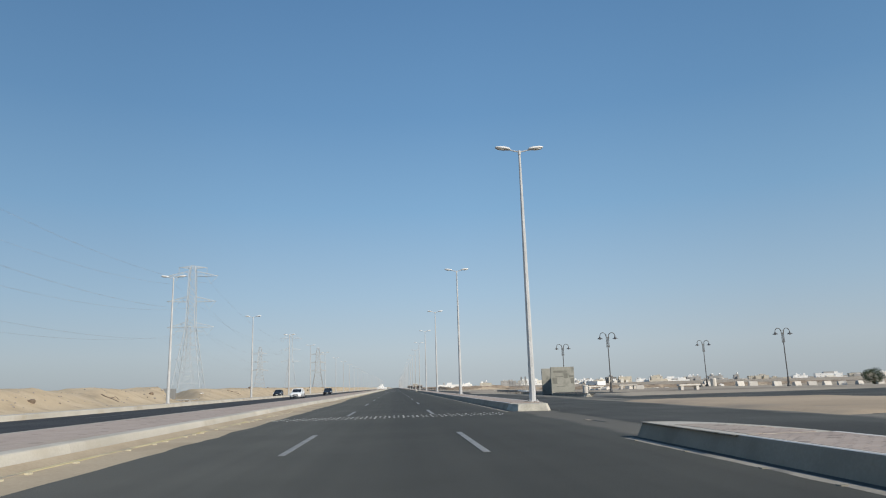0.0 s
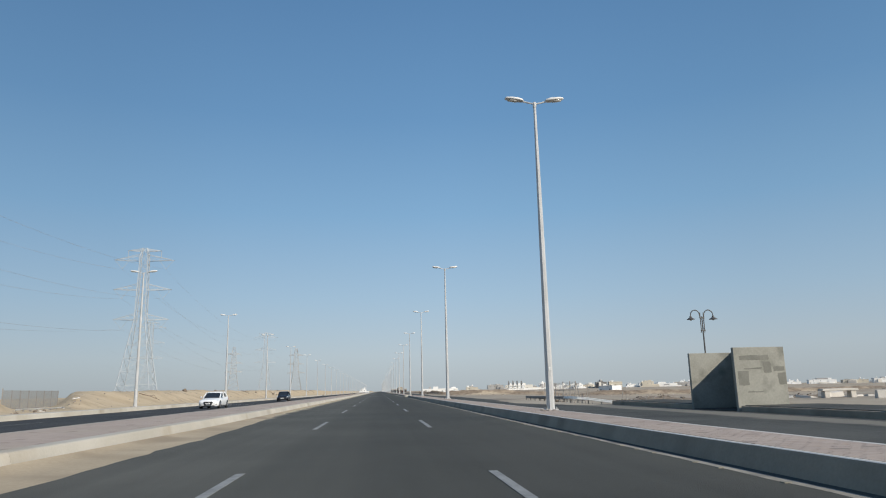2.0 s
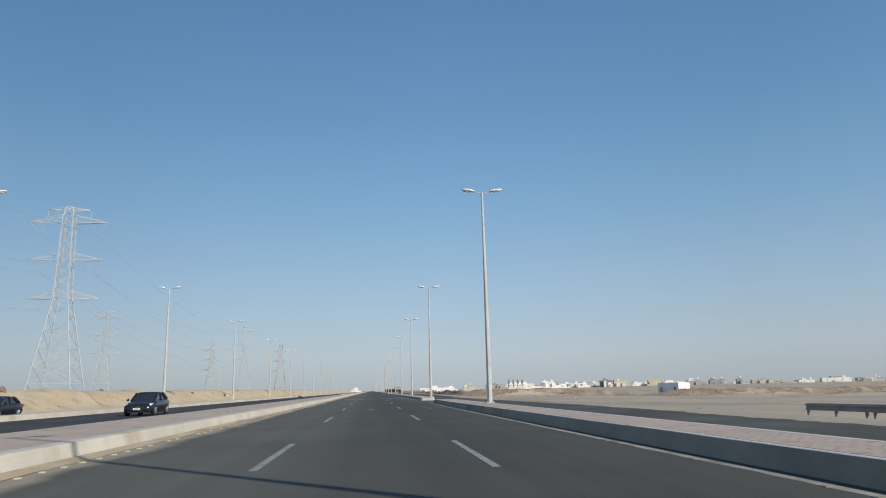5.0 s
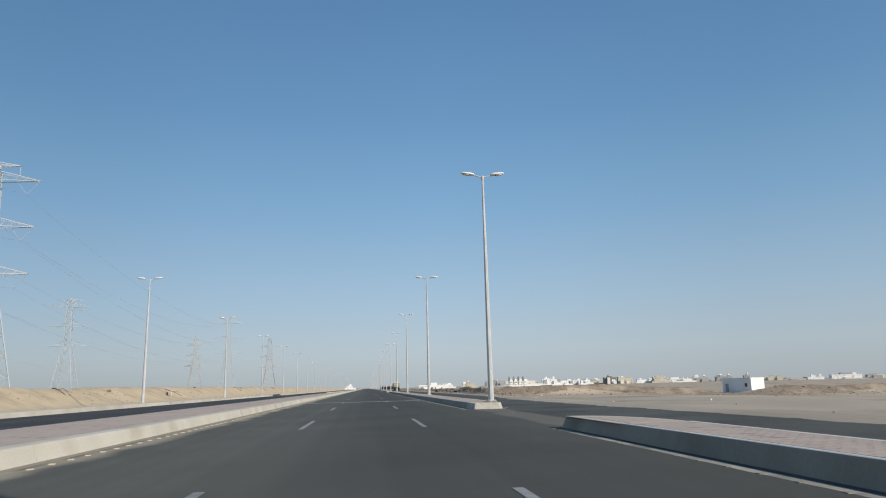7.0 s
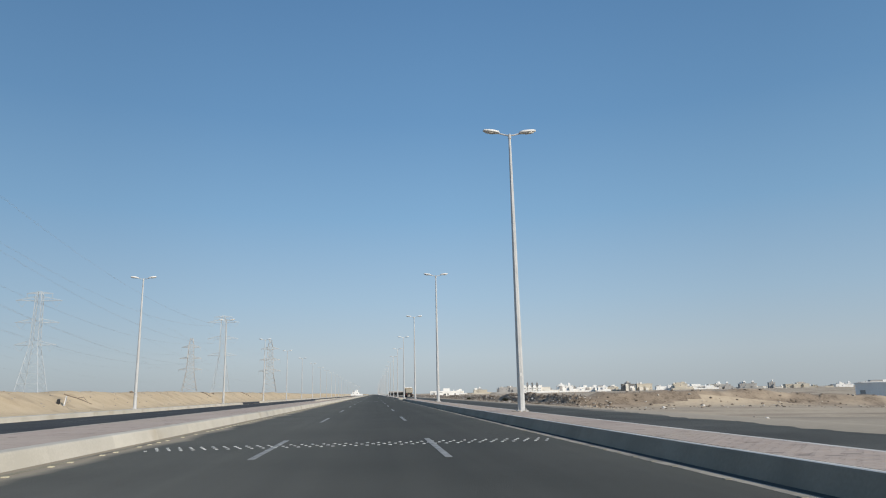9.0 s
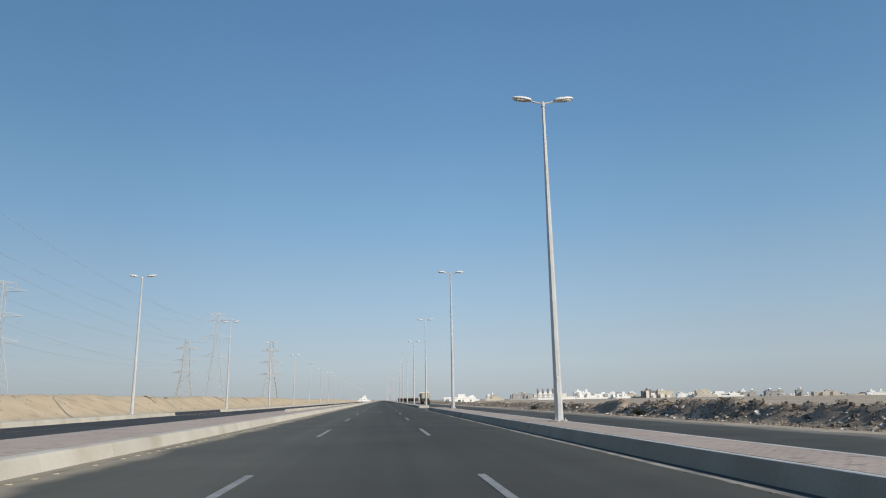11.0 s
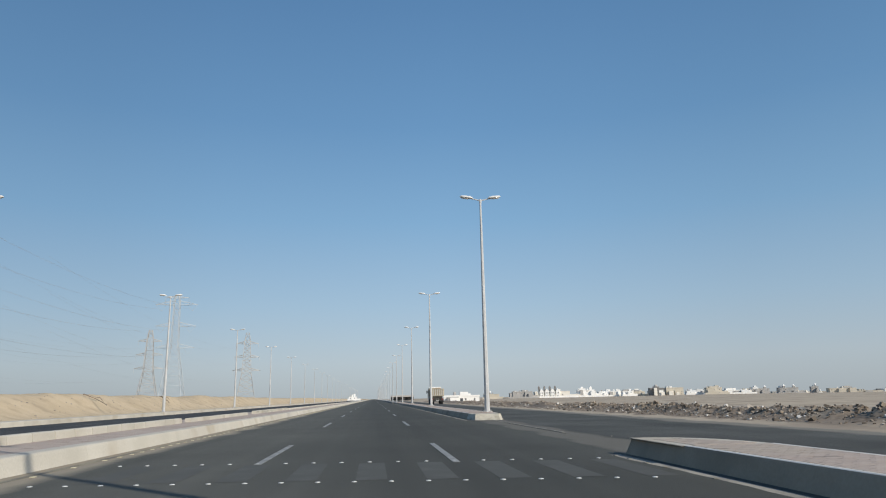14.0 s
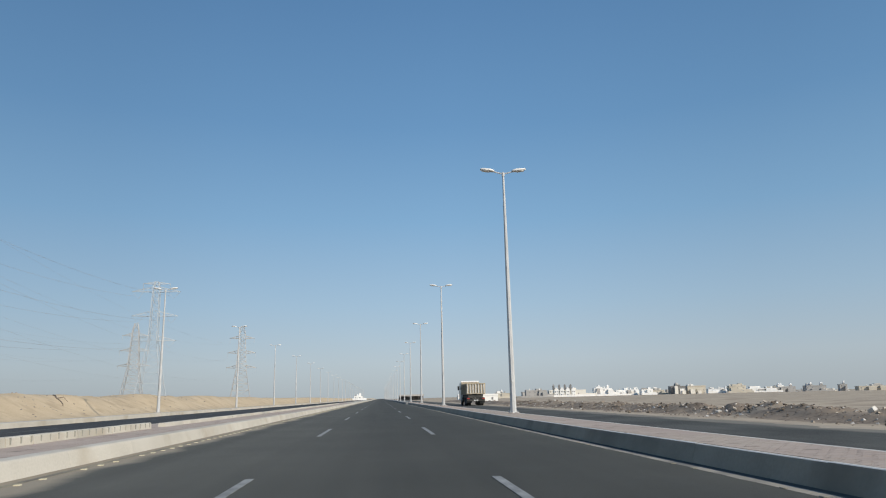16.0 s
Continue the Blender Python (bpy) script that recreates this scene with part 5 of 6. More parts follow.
for k in range(12):
    x, y = rng.uniform(22.5, 36), rng.uniform(83.5, 91)
    q = thing("concrete_piece", "broken pale concrete slab lying on the dusty ground", "concrete slab", pose(x, y, ground_height(x, y) - 0.03, rng.uniform(-14, 14), rng.uniform(-10, 10), rng.uniform(0, 180)), group="broken slabs")
    w, d, h = rng.uniform(0.35, 0.9), rng.uniform(0.2, 0.4), rng.uniform(0.14, 0.4)
    part("slab", Shape().rings([[(-w, -d, 0), (w * 0.9, -d * 1.1, 0), (w, d, 0), (-w * 0.8, d * 0.9, 0)], [(-w * 0.92, -d, h), (w * 0.85, -d, h * 0.9), (w * 0.95, d * 0.9, h), (-w * 0.75, d * 0.8, h * 1.1)]]), M_BLOCK, q, bevel=0.02)
    part("rebar", Shape().tube([(w * 0.8, 0, h * 0.5), (w * 1.15, 0.03, h * 0.6), (w * 1.35, 0.1, h * 0.4)], 0.012, 5), M_EARTH, q)
for x, y in ((34, 92), (28, 95), (37, 97), (45, 96)):
    s = Shape()
    for k in range(26):
        r = rng.uniform(0.12, 0.5)
        px, py = x + rng.gauss(0, 1.6), y + rng.gauss(0, 1.0)
        s.lump((px, py, ground_height(px, py) + r * 0.2), (r, r, r * 0.7), rng)
    heap = tagged(new("rubble_heap", mesh_of("rubble_heap", s, M_RUBBLE)), "heap of brown broken masonry beyond the parking ground", "rubble", group="rubble heaps")

drum2 = thing("concrete_footing", "pale round concrete footing beside a lamp post", "footing", pose(39.3, 83.9, 0.12))
part("shell", Shape().lathe(((0.35, 0), (0.35, 0.9), (0.3, 0.95)), 12), M_BLOCK, drum2)


def tree(m):
    t = thing("tree", "dark green bushy tree at the edge of the parking ground", "tree", m)
    rng = random.Random(17)
    trunk = Shape().tube([(0, 0, -0.2), (0.08, 0, 0.9), (0.0, 0.1, 1.8), (0.15, 0.1, 2.6)], [0.2, 0.15, 0.12, 0.08], 8)
    part("trunk", trunk, M_BARK, t)
    for k in range(7):
        a = 2 * math.pi * k / 7
        part("limb", Shape().tube([(0.05, 0.05, 1.0 + 0.18 * k), (0.9 * math.cos(a), 0.9 * math.sin(a), 1.7 + 0.2 * k), (1.9 * math.cos(a), 1.7 * math.sin(a), 2.1 + 0.2 * k)], [0.07, 0.05, 0.02], 6), M_BARK, t)
    s = Shape()
    for k in range(1900):
        a, b = rng.uniform(0, 6.283), rng.uniform(-1, 1)
        r = 2.3 * rng.uniform(0.35, 1.0) ** 0.5 * (1 + 0.35 * noise.noise(Vector((math.cos(a) * 1.3, math.sin(a) * 1.3, b * 1.5))))
        c = Vector((r * math.cos(a) * math.sqrt(1 - b * b), r * math.sin(a) * math.sqrt(1 - b * b), 2.1 + 1.25 * r / 2.3 * b * 1.4))
        u = Vector((rng.gauss(0, 1), rng.gauss(0, 1), rng.gauss(0, 1))).normalized()
        w = u.cross(Vector((rng.gauss(0, 1), rng.gauss(0, 1), rng.gauss(0, 1)))).normalized()
        q = rng.uniform(0.10, 0.2)
        s.add([c - u * q, c + w * q * 0.45, c + u * q, c - w * q * 0.45], [(0, 1, 2, 3)])
    tagged(part("crown", s, M_LEAF, t), kind="stuff")


tree(pose(66.0, 92.0, ground_height(66, 92)) @ Matrix.Scale(0.62, 4))
van = thing("white_van", "white boxy van parked beside a dark tree", "van", pose(70.5, 91.0, ground_height(70.5, 91.0), 0, 0, 75))
part("body", Shape().rings([[(-0.95, y, 0.4), (0.95, y, 0.4), (0.97, y, 1.2), (0.85, y, z), (-0.85, y, z), (-0.97, y, 1.2)] for y, z in ((-2.5, 1.25), (-2.2, 1.45), (-1.5, 2.15), (2.4, 2.2), (2.5, 2.0))]), M_CARWHITE, van, bevel=0.03)
for s_ in (-1, 1):
    for k in range(4):
        part("window", Shape().box(s_ * 0.93 - 0.03, s_ * 0.93 + 0.03, -1.5 + 0.95 * k, -0.75 + 0.95 * k, 1.3, 1.85), M_GLASS, van)
wheel_set(van, ((-0.85, -1.6), (0.85, -1.6), (-0.85, 1.6), (0.85, 1.6)), 0.34, 0.22)


# ---- open land: guard rail, fence, cabin ----
def guard_rail(label, pts, zinc, slope=0.0, tall=1.0, backs=(-1, 1), stub=0.045):
    """W-beams on posts; slope turns the face of the beam up towards the sky."""
    g = thing("guard_rail", label, "guard rail", group="guard rails")
    wprof = ((0.0, -0.16), (0.05, -0.12), (0.05, -0.06), (0.0, -0.02), (0.0, 0.02), (0.05, 0.06), (0.05, 0.12), (0.0, 0.16))
    c, s_ = math.cos(slope), math.sin(slope)
    for off in backs:
        rings = []
        for i, (x, y, z) in enumerate(pts):
            a, b = Vector(pts[max(i - 1, 0)]), Vector(pts[min(i + 1, len(pts) - 1)])
            d = (b - a).normalized()
            side = Vector((d.y, -d.x, 0)).normalized() * off
            ring = []
            for lift, prof in ((0.10, wprof), (0.09, tuple(reversed(wprof)))):
                for p, q in prof:
                    u, v = lift + p, q * tall
                    ring.append(Vector((x, y, z)) + side * (u * c - v * s_) + Vector((0, 0, u * s_ + v * c)))
            rings.append(ring)
        beam = part("beam", Shape().rings(rings), zinc, g)
        bolts = Shape()
        for x, y, z in pts[1:-1]:
            bolts.lump((x + off * -0.11, y, z), (0.02, 0.03, 0.03), random.Random(2))
        part("bolts", bolts, M_RAIL_OLD, beam)
    for (x, y, z) in pts:
        h = ground_height(x, y)
        part("post", Shape().box(x - stub, x + stub, y - 0.06, y + 0.06, h - 0.1, max(z + 0.05, h + 0.08)), M_RAIL_OLD, g)
    return g


def line(a, b, n):
    return [tuple(a[k] + (b[k] - a[k]) * i / (n - 1) for k in range(3)) for i in range(n)]


zr = -0.13
guard_rail("weathered steel guard rail on short posts in the sand", line((20.0, 136.0, zr + 0.03), (21.7, 122.8, zr), 9), M_RAIL_OLD)
guard_rail("bent shiny steel guard rail sinking to the ground", [(21.7, 122.7, zr + 0.01), (22.0, 121.4, zr), (22.6, 120.4, zr - 0.06)] + line((23.6, 119.6, zr - 0.18), (27.2, 116.7, ground_height(27.2, 116.7) + 0.10), 4), M_RAIL_NEW, 0.55)
guard_rail("second weathered guard rail lying behind the first one", line((21.4, 133.5, zr - 0.06), (22.8, 123.6, zr - 0.03), 9), M_RAIL_OLD)
low_rail = [(26.9 + 0.85 * i, 113.8 - 0.68 * i, ground_height(26.9 + 0.85 * i, 113.8 - 0.68 * i) + 0.12) for i in range(8)]
guard_rail("fallen pale guard rail lying low on dark stub posts", low_rail, M_RAIL_NEW, 0.9, 0.4, (-1,))


def wire_fence(a, b, spots, h, rise, mesh=True):
    """Uneven posts, two rails, and wire mesh above the middle rail; the far end is braced like an A."""
    f = thing("mesh_fence", "sagging wire mesh fence on slim weathered posts" if mesh else "row of low weathered posts joined by two rails", "fence", group="mesh fences")
    z0 = min(ground_height(*a), ground_height(*b))
    length = math.hypot(b[0] - a[0], b[1] - a[1])

    def at(t, z):
        return (a[0] + (b[0] - a[0]) * t, a[1] + (b[1] - a[1]) * t, z0 + z)
    for i, t in enumerate(spots):
        lean = 0.05 * math.sin(7 * t + 2)
        foot, head = Vector(at(t, -0.2)), Vector(at(t, h + rise * t + 0.05 * math.cos(9 * t)))
        part("post", Shape().bar(foot, head + Vector((lean, lean, 0)), 0.075), M_RAIL_OLD, f)
    for k, z in enumerate((0.32, 0.6)):
        part("rail", Shape().bar(at(0, h * z), at(1, (h + rise) * z + 0.03 * k), 0.045), M_RAIL_OLD, f)
    if not mesh:
        return
    s = Shape()
    k = int(length / 0.12)
    for i in range(k + 1):
        t = i / k
        s.bar(at(t, h * 0.6), at(t, (h + rise * t) * 0.98), 0.009)
    for i in range(13):
        u = i / 13
        s.bar(at(0, h * (0.6 + 0.38 * u)), at(1, (h + rise) * (0.6 + 0.38 * u)), 0.009)
    tagged(part("wire_mesh", s, M_MESH, f), kind="stuff")
    e = at(1, 0)
    for dx in (0.55, -0.35):
        part("brace", Shape().bar((e[0] + dx, e[1] - 0.3, e[2] - 0.1), at(1, h + rise), 0.07), M_RAIL_OLD, f)


wire_fence((21.6, 132.0), (23.2, 123.0), (0, 0.24, 0.38, 0.62, 0.82, 1.0), 2.5, 0.12)
wire_fence((22.9, 131.6), (24.4, 123.4), (0, 0.12, 0.27, 0.4, 0.52, 0.66, 0.8, 0.9, 1.0), 1.35, -0.1, False)

for k in range(8):
    x, y = 33 + k * 2.3 + rng.uniform(-0.4, 0.4), 111 - 1.3 * k + rng.uniform(-0.5, 0.5)
    p = thing("stake", "leaning grey metal stake in the sand", "stake", pose(x, y, ground_height(x, y) - 0.1, rng.uniform(-8, 8), rng.uniform(-8, 8), 0), group="stakes")
    part("rod", Shape().bar((0, 0, 0), (0, 0, 1.15), 0.05), M_RAIL_OLD, p)
    part("cap", Shape().box(-0.035, 0.035, -0.035, 0.035, 1.12, 1.18), M_RAIL_OLD, p)
for x, y, h, brace in ((24.8, 123.7, 2.25, True), (28.4, 121.8, 1.5, False), (27.2, 117.3, 1.15, False), (26.6, 112.8, 0.9, False), (27.2, 111.4, 0.95, False), (27.7, 110.7, 0.9, False), (28.4, 110.0, 0.9, False)):
    p = thing("stake", "tall braced weathered stake in the sand" if brace else "leaning grey metal stake in the sand", "stake", pose(x, y, ground_height(x, y) - 0.1, rng.uniform(-4, 4), rng.uniform(-4, 4), 0), group="stakes")
    part("rod", Shape().bar((0, 0, 0), (0, 0, h + 0.1), 0.07), M_RAIL_OLD, p)
    part("cap", Shape().box(-0.04, 0.04, -0.04, 0.04, h + 0.06, h + 0.12), M_RAIL_OLD, p)
    if brace:
        part("brace", Shape().bar((0.5, -0.2, 0), (0, 0, h), 0.05), M_RAIL_OLD, p)
# scrap lying under the rails
for k in range(16):
    x, y = 20.6 + rng.uniform(-0.3, 2.2), 121 + 14 * rng.random()
    r = rng.uniform(0.12, 0.4)
    q = tagged(new("scrap", mesh_of("scrap", Shape().chip((0, 0, 0), (r * 1.6, r * 0.7, r * 0.18), rng), (M_EARTH, M_RAIL_OLD, M_STONE)[k % 3])), "dark flat scrap lying below the guard rail", "scrap", "scrap below the rails")
    q.location = (x, y, ground_height(x, y) + r * 0.1)


def cabin():
    z = ground_height(86, 303) - 0.1
    c = thing("site_cabin", "white flat-roofed site cabin on the dusty plain", "cabin", pose(88.0, 301.7, z, 0, 0, -70))
    part("shell", Shape().box(-4.1, 4.1, -2.2, 2.2, 0, 3.25), M_PANEL, c, bevel=0.03)
    part("roof", Shape().box(-4.2, 4.2, -2.3, 2.3, 3.25, 3.4), M_PANEL, c, bevel=0.03)
    w = part("window", Shape().box(2.35, 3.0, -2.23, -2.18, 1.35, 2.2), M_DARKWIN, c)
    part("window_frame", Shape().box(2.28, 3.07, -2.245, -2.225, 1.28, 1.36), M_PANEL, w)
    part("door", Shape().box(-3.2, -2.3, -2.23, -2.18, 0.1, 2.1), M_GREYW, c)
    for k in range(7):
        x = -3.7 + 1.2 * k
        part("panel_seam", Shape().box(x - 0.03, x + 0.03, -2.22, -2.19, 0.05, 3.2), M_PANEL, c)


cabin()


# ---- far town ----
M_DARKHOUSE = material("dark_block_wall", (0.17, 0.165, 0.16), (0.24, 0.235, 0.225), 0.1, 1.0, 0.9, 0.0)
M_IVORY = material("ivory_render", (0.70, 0.66, 0.58), (0.78, 0.74, 0.66), 0.1, 1.0, 0.9, 0.0)
M_FARWIN = plain("far_window", (0.20, 0.20, 0.20), 0.4)
HOUSE = random.Random(77)
WIN = mesh_of("window", Shape().box(-0.5, 0.5, -0.06, 0.02, -0.7, 0.7), M_FARWIN)


def house(label, x, y, w, h, mat, storeys, roof="flat", deep=16.0, annex=0.0):
    z = min(ground_height(x + dx * w / 2, y) for dx in (-1, 0, 1)) - 0.5
    a = -math.degrees(math.atan2(x, y - 250)) * 0.55
    b = thing("villa", label, "house", pose(x, y, z, 0, 0, a), group="houses of the far town")
    part("wall", Shape().box(-w / 2, w / 2, 0, deep, 0, h), mat, b)
    part("parapet", Shape().box(-w / 2 - 0.2, w / 2 + 0.2, -0.2, 0.25, h, h + 0.9).box(-w / 2 - 0.2, -w / 2 + 0.25, 0.25, deep, h, h + 0.9).box(w / 2 - 0.25, w / 2 + 0.2, 0.25, deep, h, h + 0.9), mat, b)
    if w > 12:
        a0 = HOUSE.uniform(-0.45, 0.1) * w
        up = part("upper_room", Shape().box(a0, a0 + w * HOUSE.uniform(0.18, 0.4), HOUSE.uniform(0.5, 4), deep - 3, h, h + HOUSE.uniform(2.0, 3.6)), HOUSE.choice((mat, M_WHITE, M_GREYW)), b)
    for k in range(0 if roof == "towers" else 2 + int(w > 18)):
        x0 = HOUSE.uniform(-0.5, 0.3) * w
        x1, hh, d = x0 + HOUSE.uniform(0.18, 0.34) * w, h * HOUSE.uniform(0.4, 1.12), HOUSE.uniform(1.2, 5.0)
        part("wing", Shape().box(x0, x1, -d, HOUSE.uniform(2, 6), 0, hh), HOUSE.choice((mat, mat, M_IVORY, M_GREYW)), b)
    for k in range(HOUSE.randint(1, 3)):
        x0, y0, r = HOUSE.uniform(-0.45, 0.42) * w, HOUSE.uniform(1, 6), HOUSE.uniform(0.5, 1.0)
        part("roof_tank", Shape().lathe(((r, h - 0.2), (r, h + HOUSE.uniform(1.2, 2.6)), (r * 0.4, h + 3.0)), 8, x0, y0), HOUSE.choice((M_WHITE, M_IVORY, M_GREYW)), b)
    n = max(2, int(w / 5.5))
    skew = HOUSE.uniform(-0.12, 0.12)
    for s in range(storeys):
        for k in range(n):
            if HOUSE.random() < 0.5:
                continue
            ob = part("window", WIN, None, b)
            ob.location = (-w / 2 + (k + 0.5 + skew * (1 + s)) * w / n, -0.02, (s + 0.55) * h / storeys)
    part("door", Shape().box(-0.9, 0.9, -0.08, 0.02, 0, 2.6), M_DARKWIN, b)
    if roof == "stair":
        part("stair_tower", Shape().box(w * 0.1, w * 0.34, 3, 9, h, h + 3.6), mat, b)
    if roof == "towers":
        for k in range(4):
            x0 = -w * 0.40 + k * w * 0.155
            t = part("roof_tower", Shape().box(x0, x0 + 2.3, 0.4, 3.4, h, h + 6.0), M_DARKHOUSE, b, "dark roof tower")
            part("tower_cap", Shape().rings([[(x0 + 1.15 + ax * q, 1.9 + cy * q, zz) for ax, cy in ((-1, -1), (1, -1), (1, 1), (-1, 1))] for q, zz in ((1.45, h + 6.0), (1.45, h + 6.5), (0.9, h + 6.6), (0.15, h + 8.4))]), M_DARKHOUSE, t, "dark pointed tower top")
            x1, x2 = x0 + 1.7, x0 + w * 0.155 - 0.5
            gable = Shape().rings([[(x1, y, 0), (x2, y, 0), (x2, y, h + 1.6), (x2 - 1.0, y, h + 2.4), ((x1 + x2) / 2 + 0.5, y, h + 4.3), ((x1 + x2) / 2 - 0.5, y, h + 4.3), (x1 + 1.0, y, h + 2.4), (x1, y, h + 1.6)] for y in (2.0, -1.6)])
            bay = part("bay", gable, M_WHITE, b, "white gabled bay")
            for z0 in (2.4, 6.0):
                for f in (0.22, 0.62):
                    part("bay_window", Shape().box(x1 + (x2 - x1) * f, x1 + (x2 - x1) * f + 0.8, -1.72, -1.55, z0, z0 + 1.5), M_DARKWIN, bay)
        part("front_wall", Shape().box(-w * 0.62, w * 0.72, -9, -8.6, 0, 3.0), M_WHITE, b, "long white boundary wall")
    if roof == "dome":
        part("drum", Shape().lathe(((2.6, h), (2.6, h + 2.2), (2.9, h + 2.3)), 12, -w * 0.05, 5), mat, b)
        part("dome", Shape().lathe(tuple((2.7 * math.cos(a), h + 2.3 + 2.9 * math.sin(a)) for a in (0.0, 0.35, 0.7, 1.05, 1.35)), 12, -w * 0.05, 5), M_GREYW, b, "grey dome", smooth=True)
        part("white_bay", Shape().box(w * 0.12, w * 0.42, -0.6, 0, 0.6, h * 0.75), M_WHITE, b, "white plastered bay")
    if roof == "turrets":
        for x0 in (-w * 0.3, w * 0.22):
            t = part("turret", Shape().box(x0, x0 + 3.2, 1, 4.2, h, h + 3.2), mat, b)
            part("turret_cap", Shape().rings([[(x0 + 1.6 - q, 2.6 - q, zz), (x0 + 1.6 + q, 2.6 - q, zz), (x0 + 1.6 + q, 2.6 + q, zz), (x0 + 1.6 - q, 2.6 + q, zz)] for q, zz in ((1.8, h + 3.2), (1.5, h + 3.9), (0.25, h + 5.2))]), M_WHITE, t, "white pointed cap")
    if roof == "tank":
        t = part("water_tank", Shape().lathe(((1.2, h + 2.4), (1.4, h + 2.8), (1.4, h + 4.6), (0.3, h + 5.2)), 10, w * 0.2, 5), M_WHITE, b, "white water tank")
        part("tank_stand", Shape().box(w * 0.2 - 1.1, w * 0.2 + 1.1, 3.9, 6.1, h, h + 2.4), mat, t)
    if annex:
        part("annex", Shape().box(w / 2, w / 2 + annex, 1, deep - 2, 0, h * 0.55), mat, b)
        part("boundary_wall", Shape().box(-w / 2 - annex * 0.4, w / 2 + annex, -6, -5.7, 0, 2.6), mat, b)


WHITE, TAN, GREY = "distant white rendered villa with a flat roof", "distant tan rendered house with a flat roof", "distant grey unfinished house with a flat roof"
house("distant white block of gabled villas with four dark roof towers", 236, 1200, 46, 8.0, M_IVORY, 3, "towers", 20, 12)
house(GREY, 196, 1200, 26, 8.5, M_GREYW, 2, "flat", 16, 8)
house("distant white villa with two pointed roof turrets", 282, 1200, 22, 9.0, M_WHITE, 3, "turrets", 16, 10)
house(WHITE, 313, 1210, 20, 6.5, M_WHITE, 2, "flat", 14, 6)
house(WHITE, 336, 1190, 14, 6.0, M_WHITE, 2, "stair", 14, 4)
house(TAN, 358, 1210, 16, 5.5, M_CREAM, 1, "flat", 14, 5)
house("distant dark grey house with a small dome", 372, 1180, 18, 9.5, M_DARKHOUSE, 3, "dome", 16)
house(TAN, 397, 1182, 22, 9.5, M_CREAM, 3, "flat", 16)
house(WHITE, 437, 1215, 16, 5.0, M_WHITE, 1, "flat", 12, 5)
house(TAN, 458, 1195, 20, 8.5, M_CREAM, 2, "stair", 14, 8)
house(WHITE, 494, 1200, 34, 5.0, M_WHITE, 1, "flat", 16, 6)
house(GREY, 532, 1210, 24, 7.0, M_GREYW, 2, "turrets", 14)
house("distant pale grey house with two pointed roof turrets", 568, 1200, 24, 8.0, M_GREYW, 2, "turrets", 16, 8)
house(GREY, 606, 1200, 9, 10.5, M_GREYW, 3, "tank", 9)
house(TAN, 646, 1200, 32, 9.5, M_CREAM, 3, "stair", 16)
house(TAN, 690, 1205, 34, 7.0, M_CREAM, 2, "flat", 16)
house(WHITE, 724, 1200, 24, 10.0, M_WHITE, 3, "turrets", 16)
house(WHITE, 778, 1200, 44, 13.5, M_WHITE, 4, "stair", 18, 8)
house(TAN, 840, 1200, 40, 12.0, M_CREAM, 3, "tank", 18)
house(WHITE, 893, 1200, 30, 14.0, M_WHITE, 4, "stair", 18, 10)
house(TAN, 940, 1210, 34, 11.0, M_CREAM, 3, "stair", 18)
house(TAN, 160, 1230, 20, 6.0, M_CREAM, 2, "flat", 14, 6)
house(WHITE, 128, 1250, 18, 5.0, M_WHITE, 1, "stair", 12, 5)
house(WHITE, 345, 1260, 12, 7.0, M_WHITE, 2, "stair", 12)
house(TAN, 548, 1260, 24, 8.0, M_CREAM, 2, "tank", 14)
house(GREY, 750, 1250, 24, 9.0, M_DARKHOUSE, 2, "tank", 14)
for k in range(34):
    x = 176 + 23.5 * k + HOUSE.uniform(-7, 7)
    colour, text = HOUSE.choice(((M_WHITE, WHITE), (M_CREAM, TAN), (M_GREYW, GREY), (M_IVORY, WHITE)))
    house(text, x, 1285 + HOUSE.uniform(0, 60), HOUSE.uniform(8, 19), HOUSE.uniform(3.5, 7.5), colour, HOUSE.choice((1, 2)), HOUSE.choice(("flat", "stair", "flat", "tank")), 10, HOUSE.choice((0, 4, 8)))
house("distant white building group beyond the far end of the road", -21, 1020, 8, 3.6, M_WHITE, 2, "stair", 10, 4)
house("long low white wall-like shed beside the service road", 54, 720, 22, 3.6, M_WHITE, 1, "flat", 10)


def canopy():
    c = thing("roadside_canopy", "long dark flat canopy on posts beside the far road", "canopy", pose(24, 870, -0.6))
    part("roof", Shape().box(-9.5, 9.5, 0, 8, 3.0, 4.2), M_GREYW, c)
    for k in range(6):
        part("post", Shape().box(-9 + 3.5 * k, -8.6 + 3.5 * k, 0.2, 0.6, 0, 3.0), M_DARKMETAL, c)
    part("back_wall", Shape().box(-9.5, 9.5, 7.6, 8, 0, 3.0), M_DARKMETAL, c)


canopy()


